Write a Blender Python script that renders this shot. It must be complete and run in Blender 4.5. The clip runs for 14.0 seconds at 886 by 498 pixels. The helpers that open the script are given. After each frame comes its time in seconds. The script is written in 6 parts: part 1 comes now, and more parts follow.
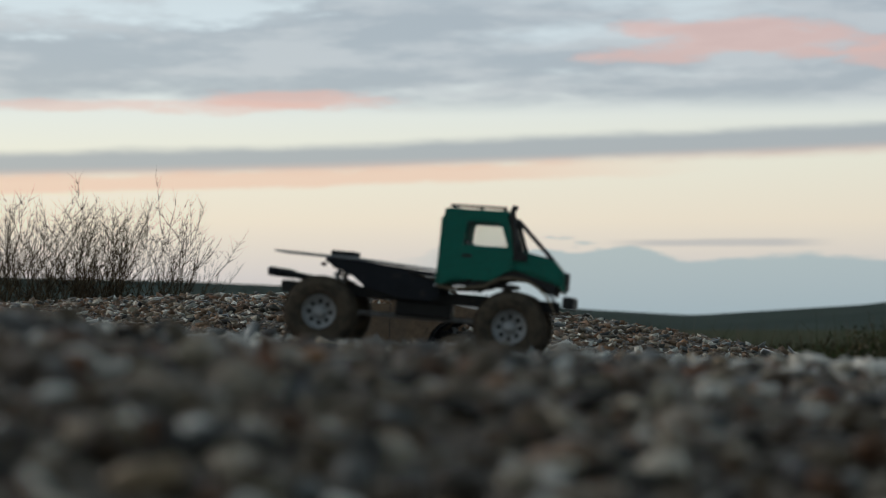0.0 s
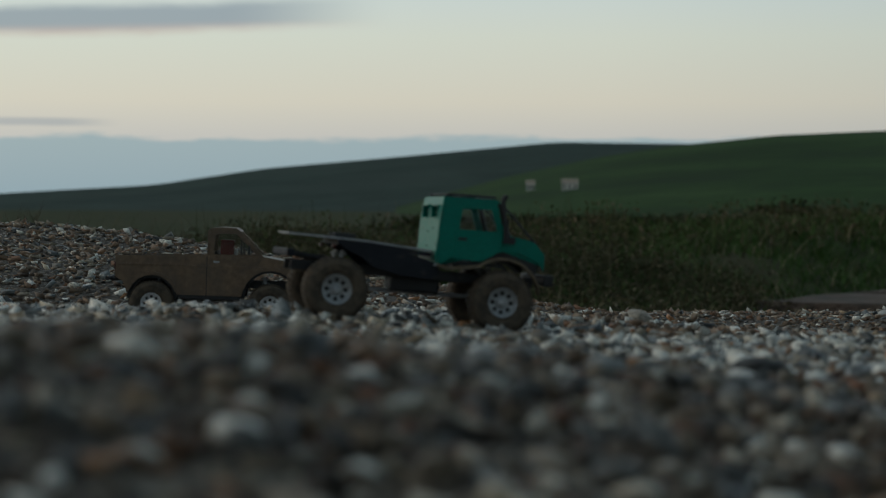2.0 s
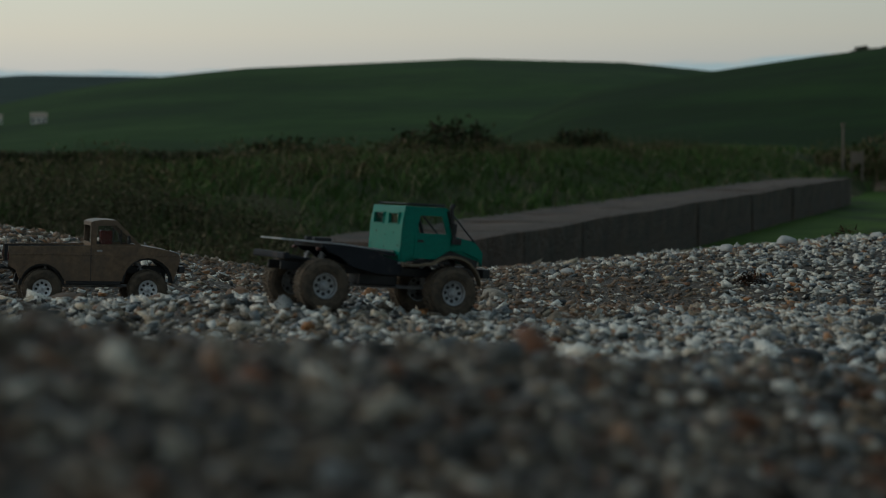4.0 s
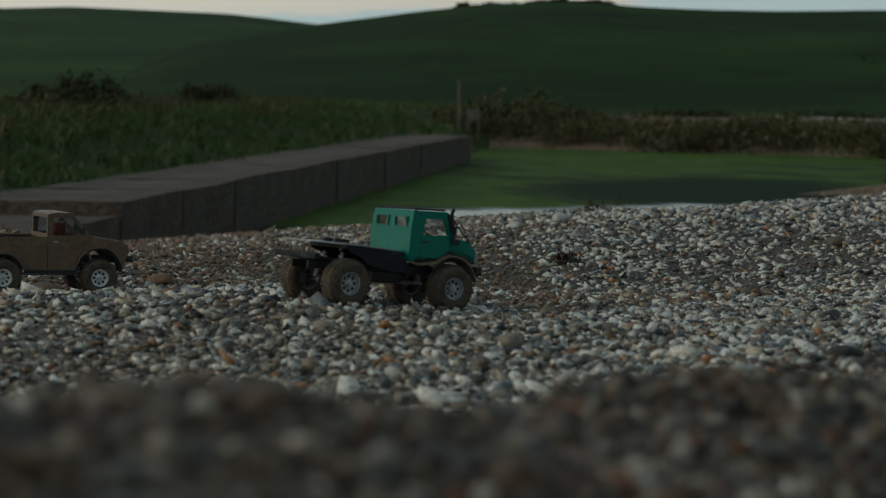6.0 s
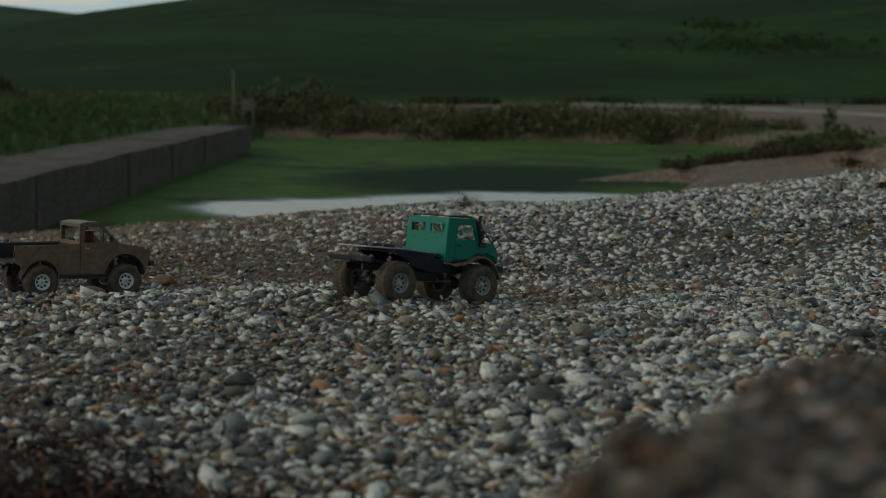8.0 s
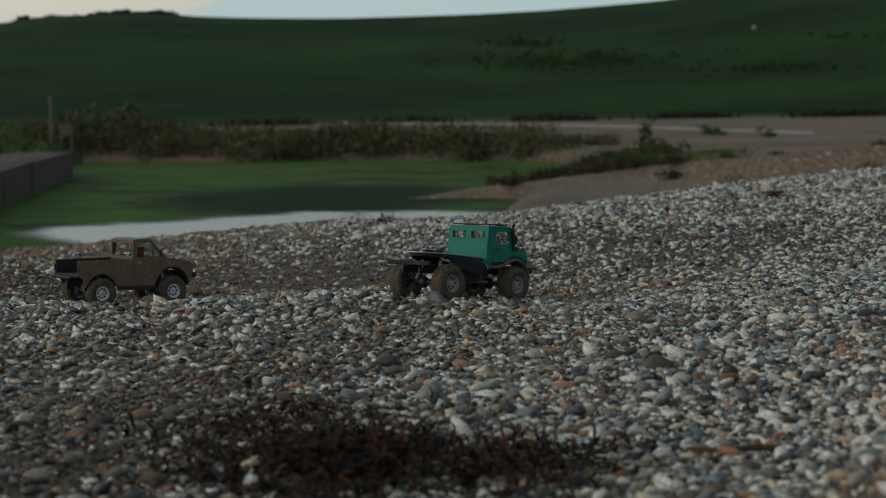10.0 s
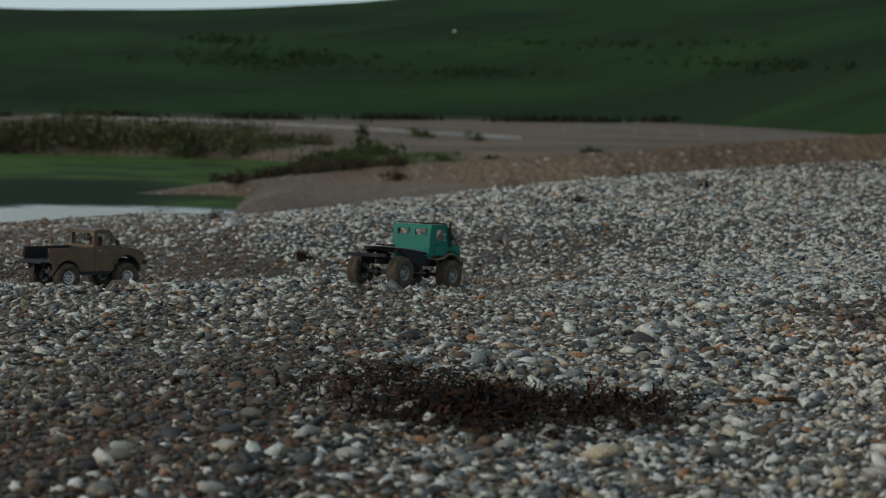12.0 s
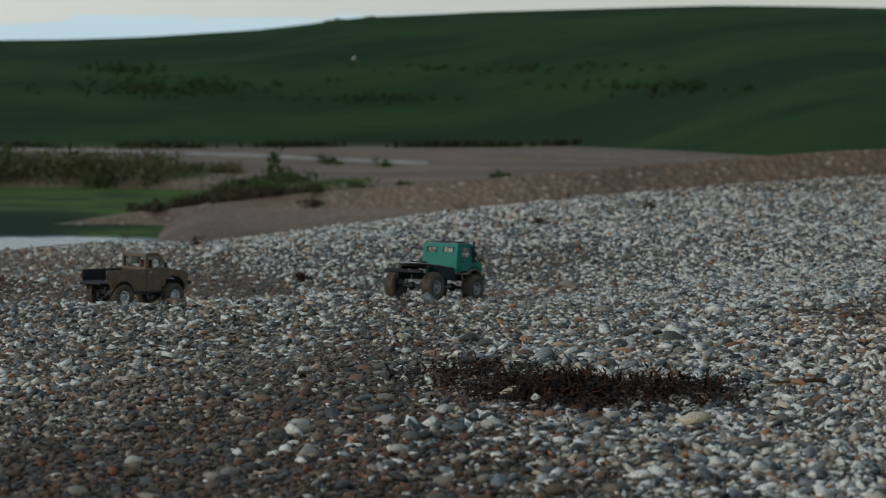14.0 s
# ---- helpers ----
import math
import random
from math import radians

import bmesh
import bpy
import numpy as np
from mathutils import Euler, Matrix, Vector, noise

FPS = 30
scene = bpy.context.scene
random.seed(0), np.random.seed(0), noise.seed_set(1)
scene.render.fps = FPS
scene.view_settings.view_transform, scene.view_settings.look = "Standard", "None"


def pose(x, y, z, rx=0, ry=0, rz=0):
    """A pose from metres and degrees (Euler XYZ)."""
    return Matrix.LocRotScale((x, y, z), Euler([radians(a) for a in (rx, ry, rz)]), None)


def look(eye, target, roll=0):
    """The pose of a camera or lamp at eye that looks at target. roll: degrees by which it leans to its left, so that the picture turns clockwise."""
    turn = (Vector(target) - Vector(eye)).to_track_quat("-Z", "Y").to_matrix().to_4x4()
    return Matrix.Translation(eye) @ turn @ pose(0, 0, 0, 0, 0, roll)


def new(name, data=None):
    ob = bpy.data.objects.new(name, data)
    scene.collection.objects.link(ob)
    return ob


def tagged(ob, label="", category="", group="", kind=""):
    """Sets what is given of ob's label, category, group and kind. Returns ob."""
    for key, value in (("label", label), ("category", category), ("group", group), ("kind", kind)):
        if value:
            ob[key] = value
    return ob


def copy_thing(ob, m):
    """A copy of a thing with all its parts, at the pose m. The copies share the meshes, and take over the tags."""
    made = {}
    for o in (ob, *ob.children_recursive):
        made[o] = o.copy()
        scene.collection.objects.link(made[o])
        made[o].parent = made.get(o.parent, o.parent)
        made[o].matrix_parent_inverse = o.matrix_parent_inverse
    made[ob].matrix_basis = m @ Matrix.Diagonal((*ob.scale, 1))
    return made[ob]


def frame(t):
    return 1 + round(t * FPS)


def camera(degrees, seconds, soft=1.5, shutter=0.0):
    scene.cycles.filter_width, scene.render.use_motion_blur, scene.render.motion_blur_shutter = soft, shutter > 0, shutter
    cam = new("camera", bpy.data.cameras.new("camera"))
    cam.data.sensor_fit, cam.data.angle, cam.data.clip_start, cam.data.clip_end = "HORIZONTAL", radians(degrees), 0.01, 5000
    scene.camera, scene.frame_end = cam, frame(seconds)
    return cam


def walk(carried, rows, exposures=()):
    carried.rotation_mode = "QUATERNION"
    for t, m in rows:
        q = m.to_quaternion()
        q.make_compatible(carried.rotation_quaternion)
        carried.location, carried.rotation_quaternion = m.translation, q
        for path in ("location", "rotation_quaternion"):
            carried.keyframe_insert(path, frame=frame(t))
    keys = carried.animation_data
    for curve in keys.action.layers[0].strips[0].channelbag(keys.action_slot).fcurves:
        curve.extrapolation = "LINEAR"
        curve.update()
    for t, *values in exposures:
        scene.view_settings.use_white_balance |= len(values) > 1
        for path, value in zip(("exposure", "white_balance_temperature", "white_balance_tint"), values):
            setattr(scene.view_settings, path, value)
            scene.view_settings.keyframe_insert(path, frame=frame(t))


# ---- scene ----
PATH = [
    (0.0, 0.892, -3.528, 0.041, -13.55, 1.98, -0.10),
    (0.5, 0.607, -3.665, 0.079, -9.12, 1.31, 0.30),
    (1.0, 0.296, -3.778, 0.125, -5.16, 0.16, -0.25),
    (1.5, 0.018, -3.937, 0.170, 0.00, -0.77, 0.05),
    (2.0, -0.253, -4.077, 0.209, 4.50, -1.05, 0.16),
    (2.5, -0.519, -4.226, 0.244, 8.02, -1.38, 0.19),
    (3.0, -0.769, -4.362, 0.284, 11.25, -1.95, -0.22),
    (3.5, -1.055, -4.530, 0.324, 14.64, -2.53, 0.08),
    (4.0, -1.342, -4.683, 0.369, 17.91, -2.76, -0.22),
    (6.5, -2.636, -4.885, 0.534, 29.86, -4.16, 0.27),
    (7.0, -2.879, -4.975, 0.558, 31.48, -4.28, -0.33),
    (7.5, -3.129, -5.055, 0.583, 32.95, -4.30, -0.02),
    (10.0, -4.462, -5.442, 0.623, 38.96, -3.77, -0.96),
    (10.5, -4.800, -5.513, 0.642, 41.40, -3.84, -0.33),
    (11.0, -5.147, -5.568, 0.657, 43.59, -3.94, 0.41),
    (11.5, -5.496, -5.623, 0.679, 45.50, -3.95, 0.92),
    (12.0, -5.833, -5.685, 0.686, 46.72, -3.83, 0.62),
    (12.5, -6.159, -5.751, 0.702, 47.16, -3.51, 0.35),
    (13.0, -6.432, -5.798, 0.704, 47.88, -3.23, 0.05),
    (13.5, -6.671, -5.878, 0.711, 48.67, -3.03, -0.11),
    (14.0, -6.890, -5.983, 0.711, 49.26, -3.17, -0.17),
]
cam = camera(22.18, 14.0, soft=0.95)
cam.data.dof.use_dof = True
cam.data.dof.focus_distance = 7.1
cam.data.dof.aperture_fstop = 6.4
EXPOSURES = [(0.0, -0.43, 6050, 6), (0.5, -0.50, 5950, 4), (1.0, -0.55, 5850, 2), (1.5, -0.60, 5800, 1), (3.0, -0.72, 5750, 0), (4.2, -0.66, 5800, 0),
             (6.5, -0.46, 6050, -1), (7.7, -0.44, 6050, 0), (10.0, -0.26, 6000, 3), (12.0, -0.14, 5850, 4), (14.0, 0.02, 5650, 5)]
walk(cam, [(t, pose(x, y, z, 90 + tilt, 0, -turn) @ pose(0, 0, 0, 0, 0, roll)) for t, x, y, z, turn, tilt, roll in PATH], EXPOSURES)


# ---- world and light ----
def node(tree, kind, at=None, **values):
    n = tree.nodes.new(kind)
    for key, value in values.items():
        n.inputs[key.replace("_", " ")].default_value = value
    return n


def math_node(tree, op, a, b=None, c=None, clamp=False):
    n = tree.nodes.new("ShaderNodeMath")
    n.operation, n.use_clamp = op, clamp
    for i, v in enumerate((a, b, c)):
        if v is None:
            continue
        if isinstance(v, (int, float)):
            n.inputs[i].default_value = v
        else:
            tree.links.new(v, n.inputs[i])
    return n.outputs[0]


def ramp(tree, fac, stops, interpolation="LINEAR"):
    n = tree.nodes.new("ShaderNodeValToRGB")
    n.color_ramp.interpolation = interpolation
    while len(n.color_ramp.elements) < len(stops):
        n.color_ramp.elements.new(0.5)
    for e, (p, c) in zip(n.color_ramp.elements, stops):
        e.position, e.color = p, (*c, 1)
    tree.links.new(fac, n.inputs[0])
    return n.outputs[0]


def mix(tree, fac, a, b, kind="MIX"):
    n = tree.nodes.new("ShaderNodeMix")
    n.data_type, n.blend_type = "RGBA", kind
    for i, v in ((0, fac), (6, a), (7, b)):
        if isinstance(v, (int, float)):
            n.inputs[i].default_value = v
        elif isinstance(v, tuple):
            n.inputs[i].default_value = (*v, 1)
        else:
            tree.links.new(v, n.inputs[i])
    return n.outputs[2]


def noise_tex(tree, vector, scale, detail=4, rough=0.55, out=0):
    n = node(tree, "ShaderNodeTexNoise", Scale=scale, Detail=detail, Roughness=rough)
    if vector is not None:
        tree.links.new(vector, n.inputs["Vector"])
    return n.outputs[out]


SUN_TURN, SUN_HEIGHT = -75.0, 3.0
world = bpy.data.worlds.new("dusk_sky")
scene.world = world
world.use_nodes = True
wt = world.node_tree
wt.nodes.clear()
coord = wt.nodes.new("ShaderNodeTexCoord").outputs["Generated"]
sep = wt.nodes.new("ShaderNodeSeparateXYZ")
wt.links.new(coord, sep.inputs[0])
up = math_node(wt, "ARCSINE", sep.outputs[2])                       # height over the horizon, radians
side = math_node(wt, "ARCTAN2", sep.outputs[0], sep.outputs[1])     # turn to the right of +y, radians
flat = wt.nodes.new("ShaderNodeCombineXYZ")
wt.links.new(side, flat.inputs[0])
wt.links.new(math_node(wt, "MULTIPLY", up, 5.0), flat.inputs[1])
clear = ramp(wt, math_node(wt, "MULTIPLY", up, 1.6), [
    (0.0, (0.46, 0.50, 0.54)), (0.035, (0.72, 0.67, 0.66)), (0.075, (0.95, 0.815, 0.67)), (0.12, (0.94, 0.88, 0.745)),
    (0.19, (0.80, 0.86, 0.90)), (0.30, (0.58, 0.62, 0.65)), (0.5, (0.40, 0.425, 0.435)), (1.0, (0.36, 0.385, 0.395))])
# the afterglow is strongest on the sunset side and fades away from it
glow = math_node(wt, "COSINE", math_node(wt, "SUBTRACT", side, radians(SUN_TURN + 35)))
glow = math_node(wt, "MULTIPLY_ADD", glow, 0.30, 0.77)
clear = mix(wt, 1.0, clear, glow, "MULTIPLY")
cool = wt.nodes.new("ShaderNodeMapRange")
wt.links.new(side, cool.inputs[0])
cool.inputs[1].default_value, cool.inputs[2].default_value, cool.inputs[4].default_value = 0.15, 0.85, 1.0
clear = mix(wt, cool.outputs[0], clear, mix(wt, 1.0, clear, (0.60, 0.68, 0.77), "MULTIPLY"))
soft_noise = noise_tex(wt, flat.outputs[0], 3.2, 6, 0.6)
fine_noise = noise_tex(wt, flat.outputs[0], 14.0, 5, 0.6)


def band(centre, half, rag, fine=0.0):
    """A cloud's cover at a height over the horizon, ragged by noise."""
    wob = math_node(wt, "MULTIPLY_ADD", math_node(wt, "SUBTRACT", soft_noise, 0.5), rag, centre) if isinstance(centre, (int, float)) else math_node(wt, "ADD", math_node(wt, "MULTIPLY", math_node(wt, "SUBTRACT", soft_noise, 0.5), rag), centre)
    d = math_node(wt, "ABSOLUTE", math_node(wt, "SUBTRACT", up, wob))
    d = math_node(wt, "SUBTRACT", d, math_node(wt, "MULTIPLY", math_node(wt, "SUBTRACT", fine_noise, 0.5), fine))
    n = wt.nodes.new("ShaderNodeMapRange")
    n.interpolation_type = "SMOOTHSTEP"
    wt.links.new(d, n.inputs[0])
    n.inputs[1].default_value, n.inputs[2].default_value = half, half * 0.35
    return n.outputs[0]


def fade(value, a, b):
    n = wt.nodes.new("ShaderNodeMapRange")
    n.interpolation_type = "SMOOTHSTEP"
    wt.links.new(value, n.inputs[0])
    n.inputs[1].default_value, n.inputs[2].default_value = a, b
    return n.outputs[0]


def times(*v):
    out = v[0]
    for x in v[1:]:
        out = math_node(wt, "MULTIPLY", out, x)
    return out


sky = clear
def patch(turn, height, wide, tall, rag=2.6):
    """A ragged oval patch of cloud."""
    a = math_node(wt, "MULTIPLY", math_node(wt, "SUBTRACT", side, turn), 1 / wide)
    b = math_node(wt, "MULTIPLY", math_node(wt, "SUBTRACT", up, height), 1 / tall)
    d = math_node(wt, "ADD", math_node(wt, "MULTIPLY", a, a), math_node(wt, "MULTIPLY", b, b))
    d = math_node(wt, "ADD", d, math_node(wt, "MULTIPLY", math_node(wt, "SUBTRACT", fine_noise, 0.5), rag * 2))
    return fade(d, 1.1, 0.15)


# high broken cloud with pink undersides
high = times(fade(soft_noise, 0.34, 0.46), fade(up, 0.092, 0.104), fade(up, 0.165, 0.138), fade(side, 0.10, -0.05))
gap = patch(-0.42, 0.142, 0.12, 0.014)
high = times(high, math_node(wt, "SUBTRACT", 1.0, gap))
sky = mix(wt, times(high, 0.9), sky, mix(wt, fade(fine_noise, 0.40, 0.62), (0.43, 0.465, 0.53), (0.60, 0.61, 0.65)))
for turn, height, wide, tall, much in ((-0.105, 0.126, 0.070, 0.012, 0.62), (-0.30, 0.100, 0.050, 0.0045, 0.65), (-0.36, 0.0965, 0.10, 0.004, 0.5), (-0.02, 0.118, 0.05, 0.006, 0.5)):
    sky = mix(wt, times(patch(turn, height, wide, tall), much), sky, (0.93, 0.53, 0.46))
# the long bar under it
bar_height = math_node(wt, "MULTIPLY_ADD", side, 0.030, 0.084)
bar = times(band(bar_height, 0.0085, 0.010, 0.006), fade(side, 0.06, -0.02))
under = times(fade(math_node(wt, "SUBTRACT", bar_height, up), 0.001, 0.007))
sky = mix(wt, times(bar, 0.9), sky, mix(wt, times(under, 0.8), (0.40, 0.43, 0.49), (0.84, 0.56, 0.48)))
lit = times(band(math_node(wt, "SUBTRACT", bar_height, 0.0095), 0.0055, 0.005, 0.012), fade(side, -0.10, -0.24))
sky = mix(wt, times(lit, 0.75), sky, (0.99, 0.64, 0.50))
# a thin wisp and the low bank near the horizon
wisp = times(band(0.037, 0.0022, 0.002, 0.002), fade(side, -0.17, -0.14), fade(side, -0.06, -0.09))
sky = mix(wt, times(wisp, 0.6), sky, (0.45, 0.47, 0.52))
bank_top = math_node(wt, "MULTIPLY_ADD", math_node(wt, "SUBTRACT", fine_noise, 0.5), 0.018, 0.032)
puff = times(fade(side, -0.27, -0.235), fade(side, -0.12, -0.16), math_node(wt, "SUBTRACT", noise_tex(wt, flat.outputs[0], 30.0, 3, 0.5), 0.35), 0.03)
bank_top = math_node(wt, "ADD", math_node(wt, "ADD", bank_top, puff), math_node(wt, "MULTIPLY", fade(side, 0.35, 0.7), 0.016))
bank_low = times(fade(math_node(wt, "SUBTRACT", bank_top, up), 0.0, 0.003), fade(side, -0.27, -0.20))
sky = mix(wt, times(bank_low, 0.85), sky, (0.41, 0.53, 0.58))
nishita = wt.nodes.new("ShaderNodeTexSky")
nishita.sky_type, nishita.sun_disc = "NISHITA", False
nishita.sun_elevation, nishita.sun_rotation = radians(SUN_HEIGHT), radians(SUN_TURN)
bg_sky = node(wt, "ShaderNodeBackground", Strength=0.05)
wt.links.new(nishita.outputs[0], bg_sky.inputs[0])
bg = node(wt, "ShaderNodeBackground", Strength=1.05)
wt.links.new(sky, bg.inputs[0])
both = wt.nodes.new("ShaderNodeAddShader")
wt.links.new(bg_sky.outputs[0], both.inputs[0])
wt.links.new(bg.outputs[0], both.inputs[1])
wt.links.new(both.outputs[0], wt.nodes.new("ShaderNodeOutputWorld").inputs[0])

sun = new("sun", bpy.data.lights.new("sun", "SUN"))
sun.data.energy, sun.data.angle, sun.data.color = 0.65, radians(18), (1.0, 0.86, 0.74)
sun.matrix_world = look((-30 * math.sin(radians(-SUN_TURN)), 30 * math.cos(radians(SUN_TURN)), 14), (0, 0, 0))


# ---- materials ----
def material(name, colours, rough=0.7, metal=0.0, scale=20.0, grain=None, bump=0.2, per="none", stretch=(1, 1, 1), coat=0.0, spread=0.12, dust=None, gloss=0.5):
    """colours: ramp stops, picked by noise, or per object or per loose piece. dust: (colour, amount, scale) lies on it in patches."""
    m = bpy.data.materials.new(name)
    m.use_nodes = True
    t = m.node_tree
    b = t.nodes["Principled BSDF"]
    b.inputs["Roughness"].default_value, b.inputs["Metallic"].default_value = rough, metal
    b.inputs["Coat Weight"].default_value, b.inputs["Specular IOR Level"].default_value = coat, gloss
    tc = t.nodes.new("ShaderNodeTexCoord")
    mp = t.nodes.new("ShaderNodeMapping")
    mp.inputs["Scale"].default_value = stretch
    t.links.new(tc.outputs["Object"], mp.inputs[0])
    v = mp.outputs[0]
    n1 = noise_tex(t, v, scale, 5)
    n2 = noise_tex(t, v, grain or scale * 7, 4)
    stops = [(i / max(1, len(colours) - 1), c) for i, c in enumerate(colours)] if len(colours[0]) == 3 else colours
    if per == "island":
        pick = t.nodes.new("ShaderNodeNewGeometry").outputs["Random Per Island"]
        col = ramp(t, pick, stops, "CONSTANT")
    elif per == "object":
        pick = t.nodes.new("ShaderNodeObjectInfo").outputs["Random"]
        col = ramp(t, pick, stops, "CONSTANT")
    else:
        f = t.nodes.new("ShaderNodeMapRange")
        f.inputs[1].default_value, f.inputs[2].default_value = 0.32, 0.68
        t.links.new(n1, f.inputs[0])
        col = ramp(t, f.outputs[0], stops)
    shade = t.nodes.new("ShaderNodeMapRange")
    shade.inputs[1].default_value, shade.inputs[2].default_value = 0.3, 0.7
    shade.inputs[3].default_value, shade.inputs[4].default_value = 1 - spread * 2, 1 + spread
    t.links.new(n2, shade.inputs[0])
    col = mix(t, 1.0, col, shade.outputs[0], "MULTIPLY")
    if dust:
        d = t.nodes.new("ShaderNodeMapRange")
        d.inputs[1].default_value, d.inputs[2].default_value = 0.65 - dust[1] * 0.4, 0.8 - dust[1] * 0.4
        t.links.new(noise_tex(t, v, dust[2], 6, 0.65), d.inputs[0])
        col = mix(t, math_node(t, "MULTIPLY", d.outputs[0], min(1.0, 0.4 + dust[1] * 0.5)), col, dust[0])
    t.links.new(col, b.inputs["Base Color"])
    rr = t.nodes.new("ShaderNodeMapRange")
    rr.inputs[3].default_value, rr.inputs[4].default_value = max(0.02, rough - 0.12), min(1, rough + 0.12)
    t.links.new(n2, rr.inputs[0])
    t.links.new(rr.outputs[0], b.inputs["Roughness"])
    if bump:
        bp = node(t, "ShaderNodeBump", Strength=bump, Distance=0.3 / scale)
        t.links.new(n2, bp.inputs["Height"])
        t.links.new(bp.outputs[0], b.inputs["Normal"])
    return m


STONES = [(0.0, (0.235, 0.205, 0.158)), (0.14, (0.41, 0.355, 0.265)), (0.25, (0.10, 0.095, 0.08)), (0.36, (0.30, 0.23, 0.15)), (0.47, (0.21, 0.175, 0.125)),
          (0.57, (0.225, 0.145, 0.085)), (0.65, (0.56, 0.49, 0.38)), (0.74, (0.055, 0.051, 0.045)), (0.83, (0.34, 0.19, 0.095)), (0.87, (0.86, 0.79, 0.66)), (0.95, (0.135, 0.138, 0.13))]
PALE_STONES = [(0.0, (0.58, 0.57, 0.54)), (0.10, (0.20, 0.222, 0.236)), (0.22, (0.92, 0.90, 0.85)), (0.41, (0.095, 0.105, 0.112)), (0.53, (0.50, 0.38, 0.26)),
               (0.58, (0.95, 0.94, 0.91)), (0.79, (0.32, 0.335, 0.34)), (0.85, (0.46, 0.23, 0.10)), (0.89, (0.04, 0.042, 0.045)), (0.95, (0.72, 0.62, 0.48))]
RUST_STONES = [(0.0, (0.26, 0.165, 0.10)), (0.25, (0.20, 0.14, 0.09)), (0.45, (0.31, 0.20, 0.12)), (0.62, (0.135, 0.10, 0.072)), (0.75, (0.34, 0.26, 0.175)), (0.86, (0.28, 0.145, 0.078)), (0.93, (0.56, 0.47, 0.36))]
M_RUST = material("rusty_brown_pebbles", RUST_STONES, 0.65, scale=30, bump=0.2, per="island", spread=0.2)
M_PALE = material("pale_flint_pebbles", [(p, (0.94 * q[0], 0.91 * q[1], 0.83 * q[2])) for p, q in PALE_STONES], 0.30, scale=30, bump=0.25, per="island", spread=0.25)
M_PEBBLE = material("flint_pebbles", [(p, (0.88 * q[0], 0.85 * q[1], 0.80 * q[2])) for p, q in STONES], 0.38, scale=30, bump=0.25, per="island", spread=0.25)
# brown flints, darker than the rest; the bank's shade is put into their colour
SHADED_STONES = [(0.0, (0.125, 0.090, 0.058)), (0.16, (0.090, 0.100, 0.104)), (0.29, (0.160, 0.086, 0.047)), (0.40, (0.150, 0.122, 0.085)), (0.52, (0.040, 0.036, 0.031)),
               (0.63, (0.105, 0.078, 0.054)), (0.74, (0.230, 0.185, 0.130)), (0.83, (0.070, 0.058, 0.046)), (0.91, (0.46, 0.42, 0.36)), (0.95, (0.24, 0.105, 0.046))]
SHADED_STONES = [(p, (0.86 * q[0], 0.78 * q[1], 0.68 * q[2])) for p, q in SHADED_STONES]
M_SHADED = material("shaded_flint_pebbles", SHADED_STONES, 0.6, scale=30, bump=0.25, per="island", spread=0.25)
M_STONE = material("flint_stone", [(p, tuple(0.62 * v for v in q)) for p, q in STONES], 0.55, scale=30, bump=0.3, per="object", spread=0.25)


def shingle_material(name, scale, tint, amount, depth):
    m = bpy.data.materials.new(name)
    m.use_nodes = True
    t = m.node_tree
    b = t.nodes["Principled BSDF"]
    b.inputs["Roughness"].default_value = 0.8
    v = t.nodes.new("ShaderNodeTexCoord").outputs["Object"]
    cells = node(t, "ShaderNodeTexVoronoi", Scale=scale)
    t.links.new(v, cells.inputs["Vector"])
    pick = t.nodes.new("ShaderNodeSeparateColor")
    t.links.new(cells.outputs["Color"], pick.inputs[0])
    stones = ramp(t, pick.outputs[0], STONES, "CONSTANT")
    # sandy grit fills the joints, its colour darkened for the shade between stones
    shaded_grit = t.nodes.new("ShaderNodeMapRange")
    shaded_grit.inputs[1].default_value, shaded_grit.inputs[2].default_value = 0.30, 0.52
    t.links.new(cells.outputs["Distance"], shaded_grit.inputs[0])
    stones = mix(t, shaded_grit.outputs[0], stones, (0.085, 0.07, 0.055))
    broad = noise_tex(t, v, 0.30, 6, 0.65)
    patch = t.nodes.new("ShaderNodeMapRange")
    patch.inputs[1].default_value, patch.inputs[2].default_value = 0.36, 0.62
    patch.inputs[3].default_value, patch.inputs[4].default_value = amount * 0.55, amount
    t.links.new(broad, patch.inputs[0])
    col = mix(t, patch.outputs[0], stones, tint)
    drift = t.nodes.new("ShaderNodeMapRange")
    drift.inputs[1].default_value, drift.inputs[2].default_value = 0.40, 0.60
    drift.inputs[3].default_value, drift.inputs[4].default_value = 0.62, 1.12
    t.links.new(noise_tex(t, v, 0.09, 7, 0.7), drift.inputs[0])
    col = mix(t, 1.0, col, drift.outputs[0], "MULTIPLY")
    t.links.new(col, b.inputs["Base Color"])
    h = math_node(t, "MULTIPLY", cells.outputs["Distance"], -1.0)
    bp = node(t, "ShaderNodeBump", Strength=1.0, Distance=depth)
    t.links.new(h, bp.inputs["Height"])
    t.links.new(bp.outputs[0], b.inputs["Normal"])
    return m


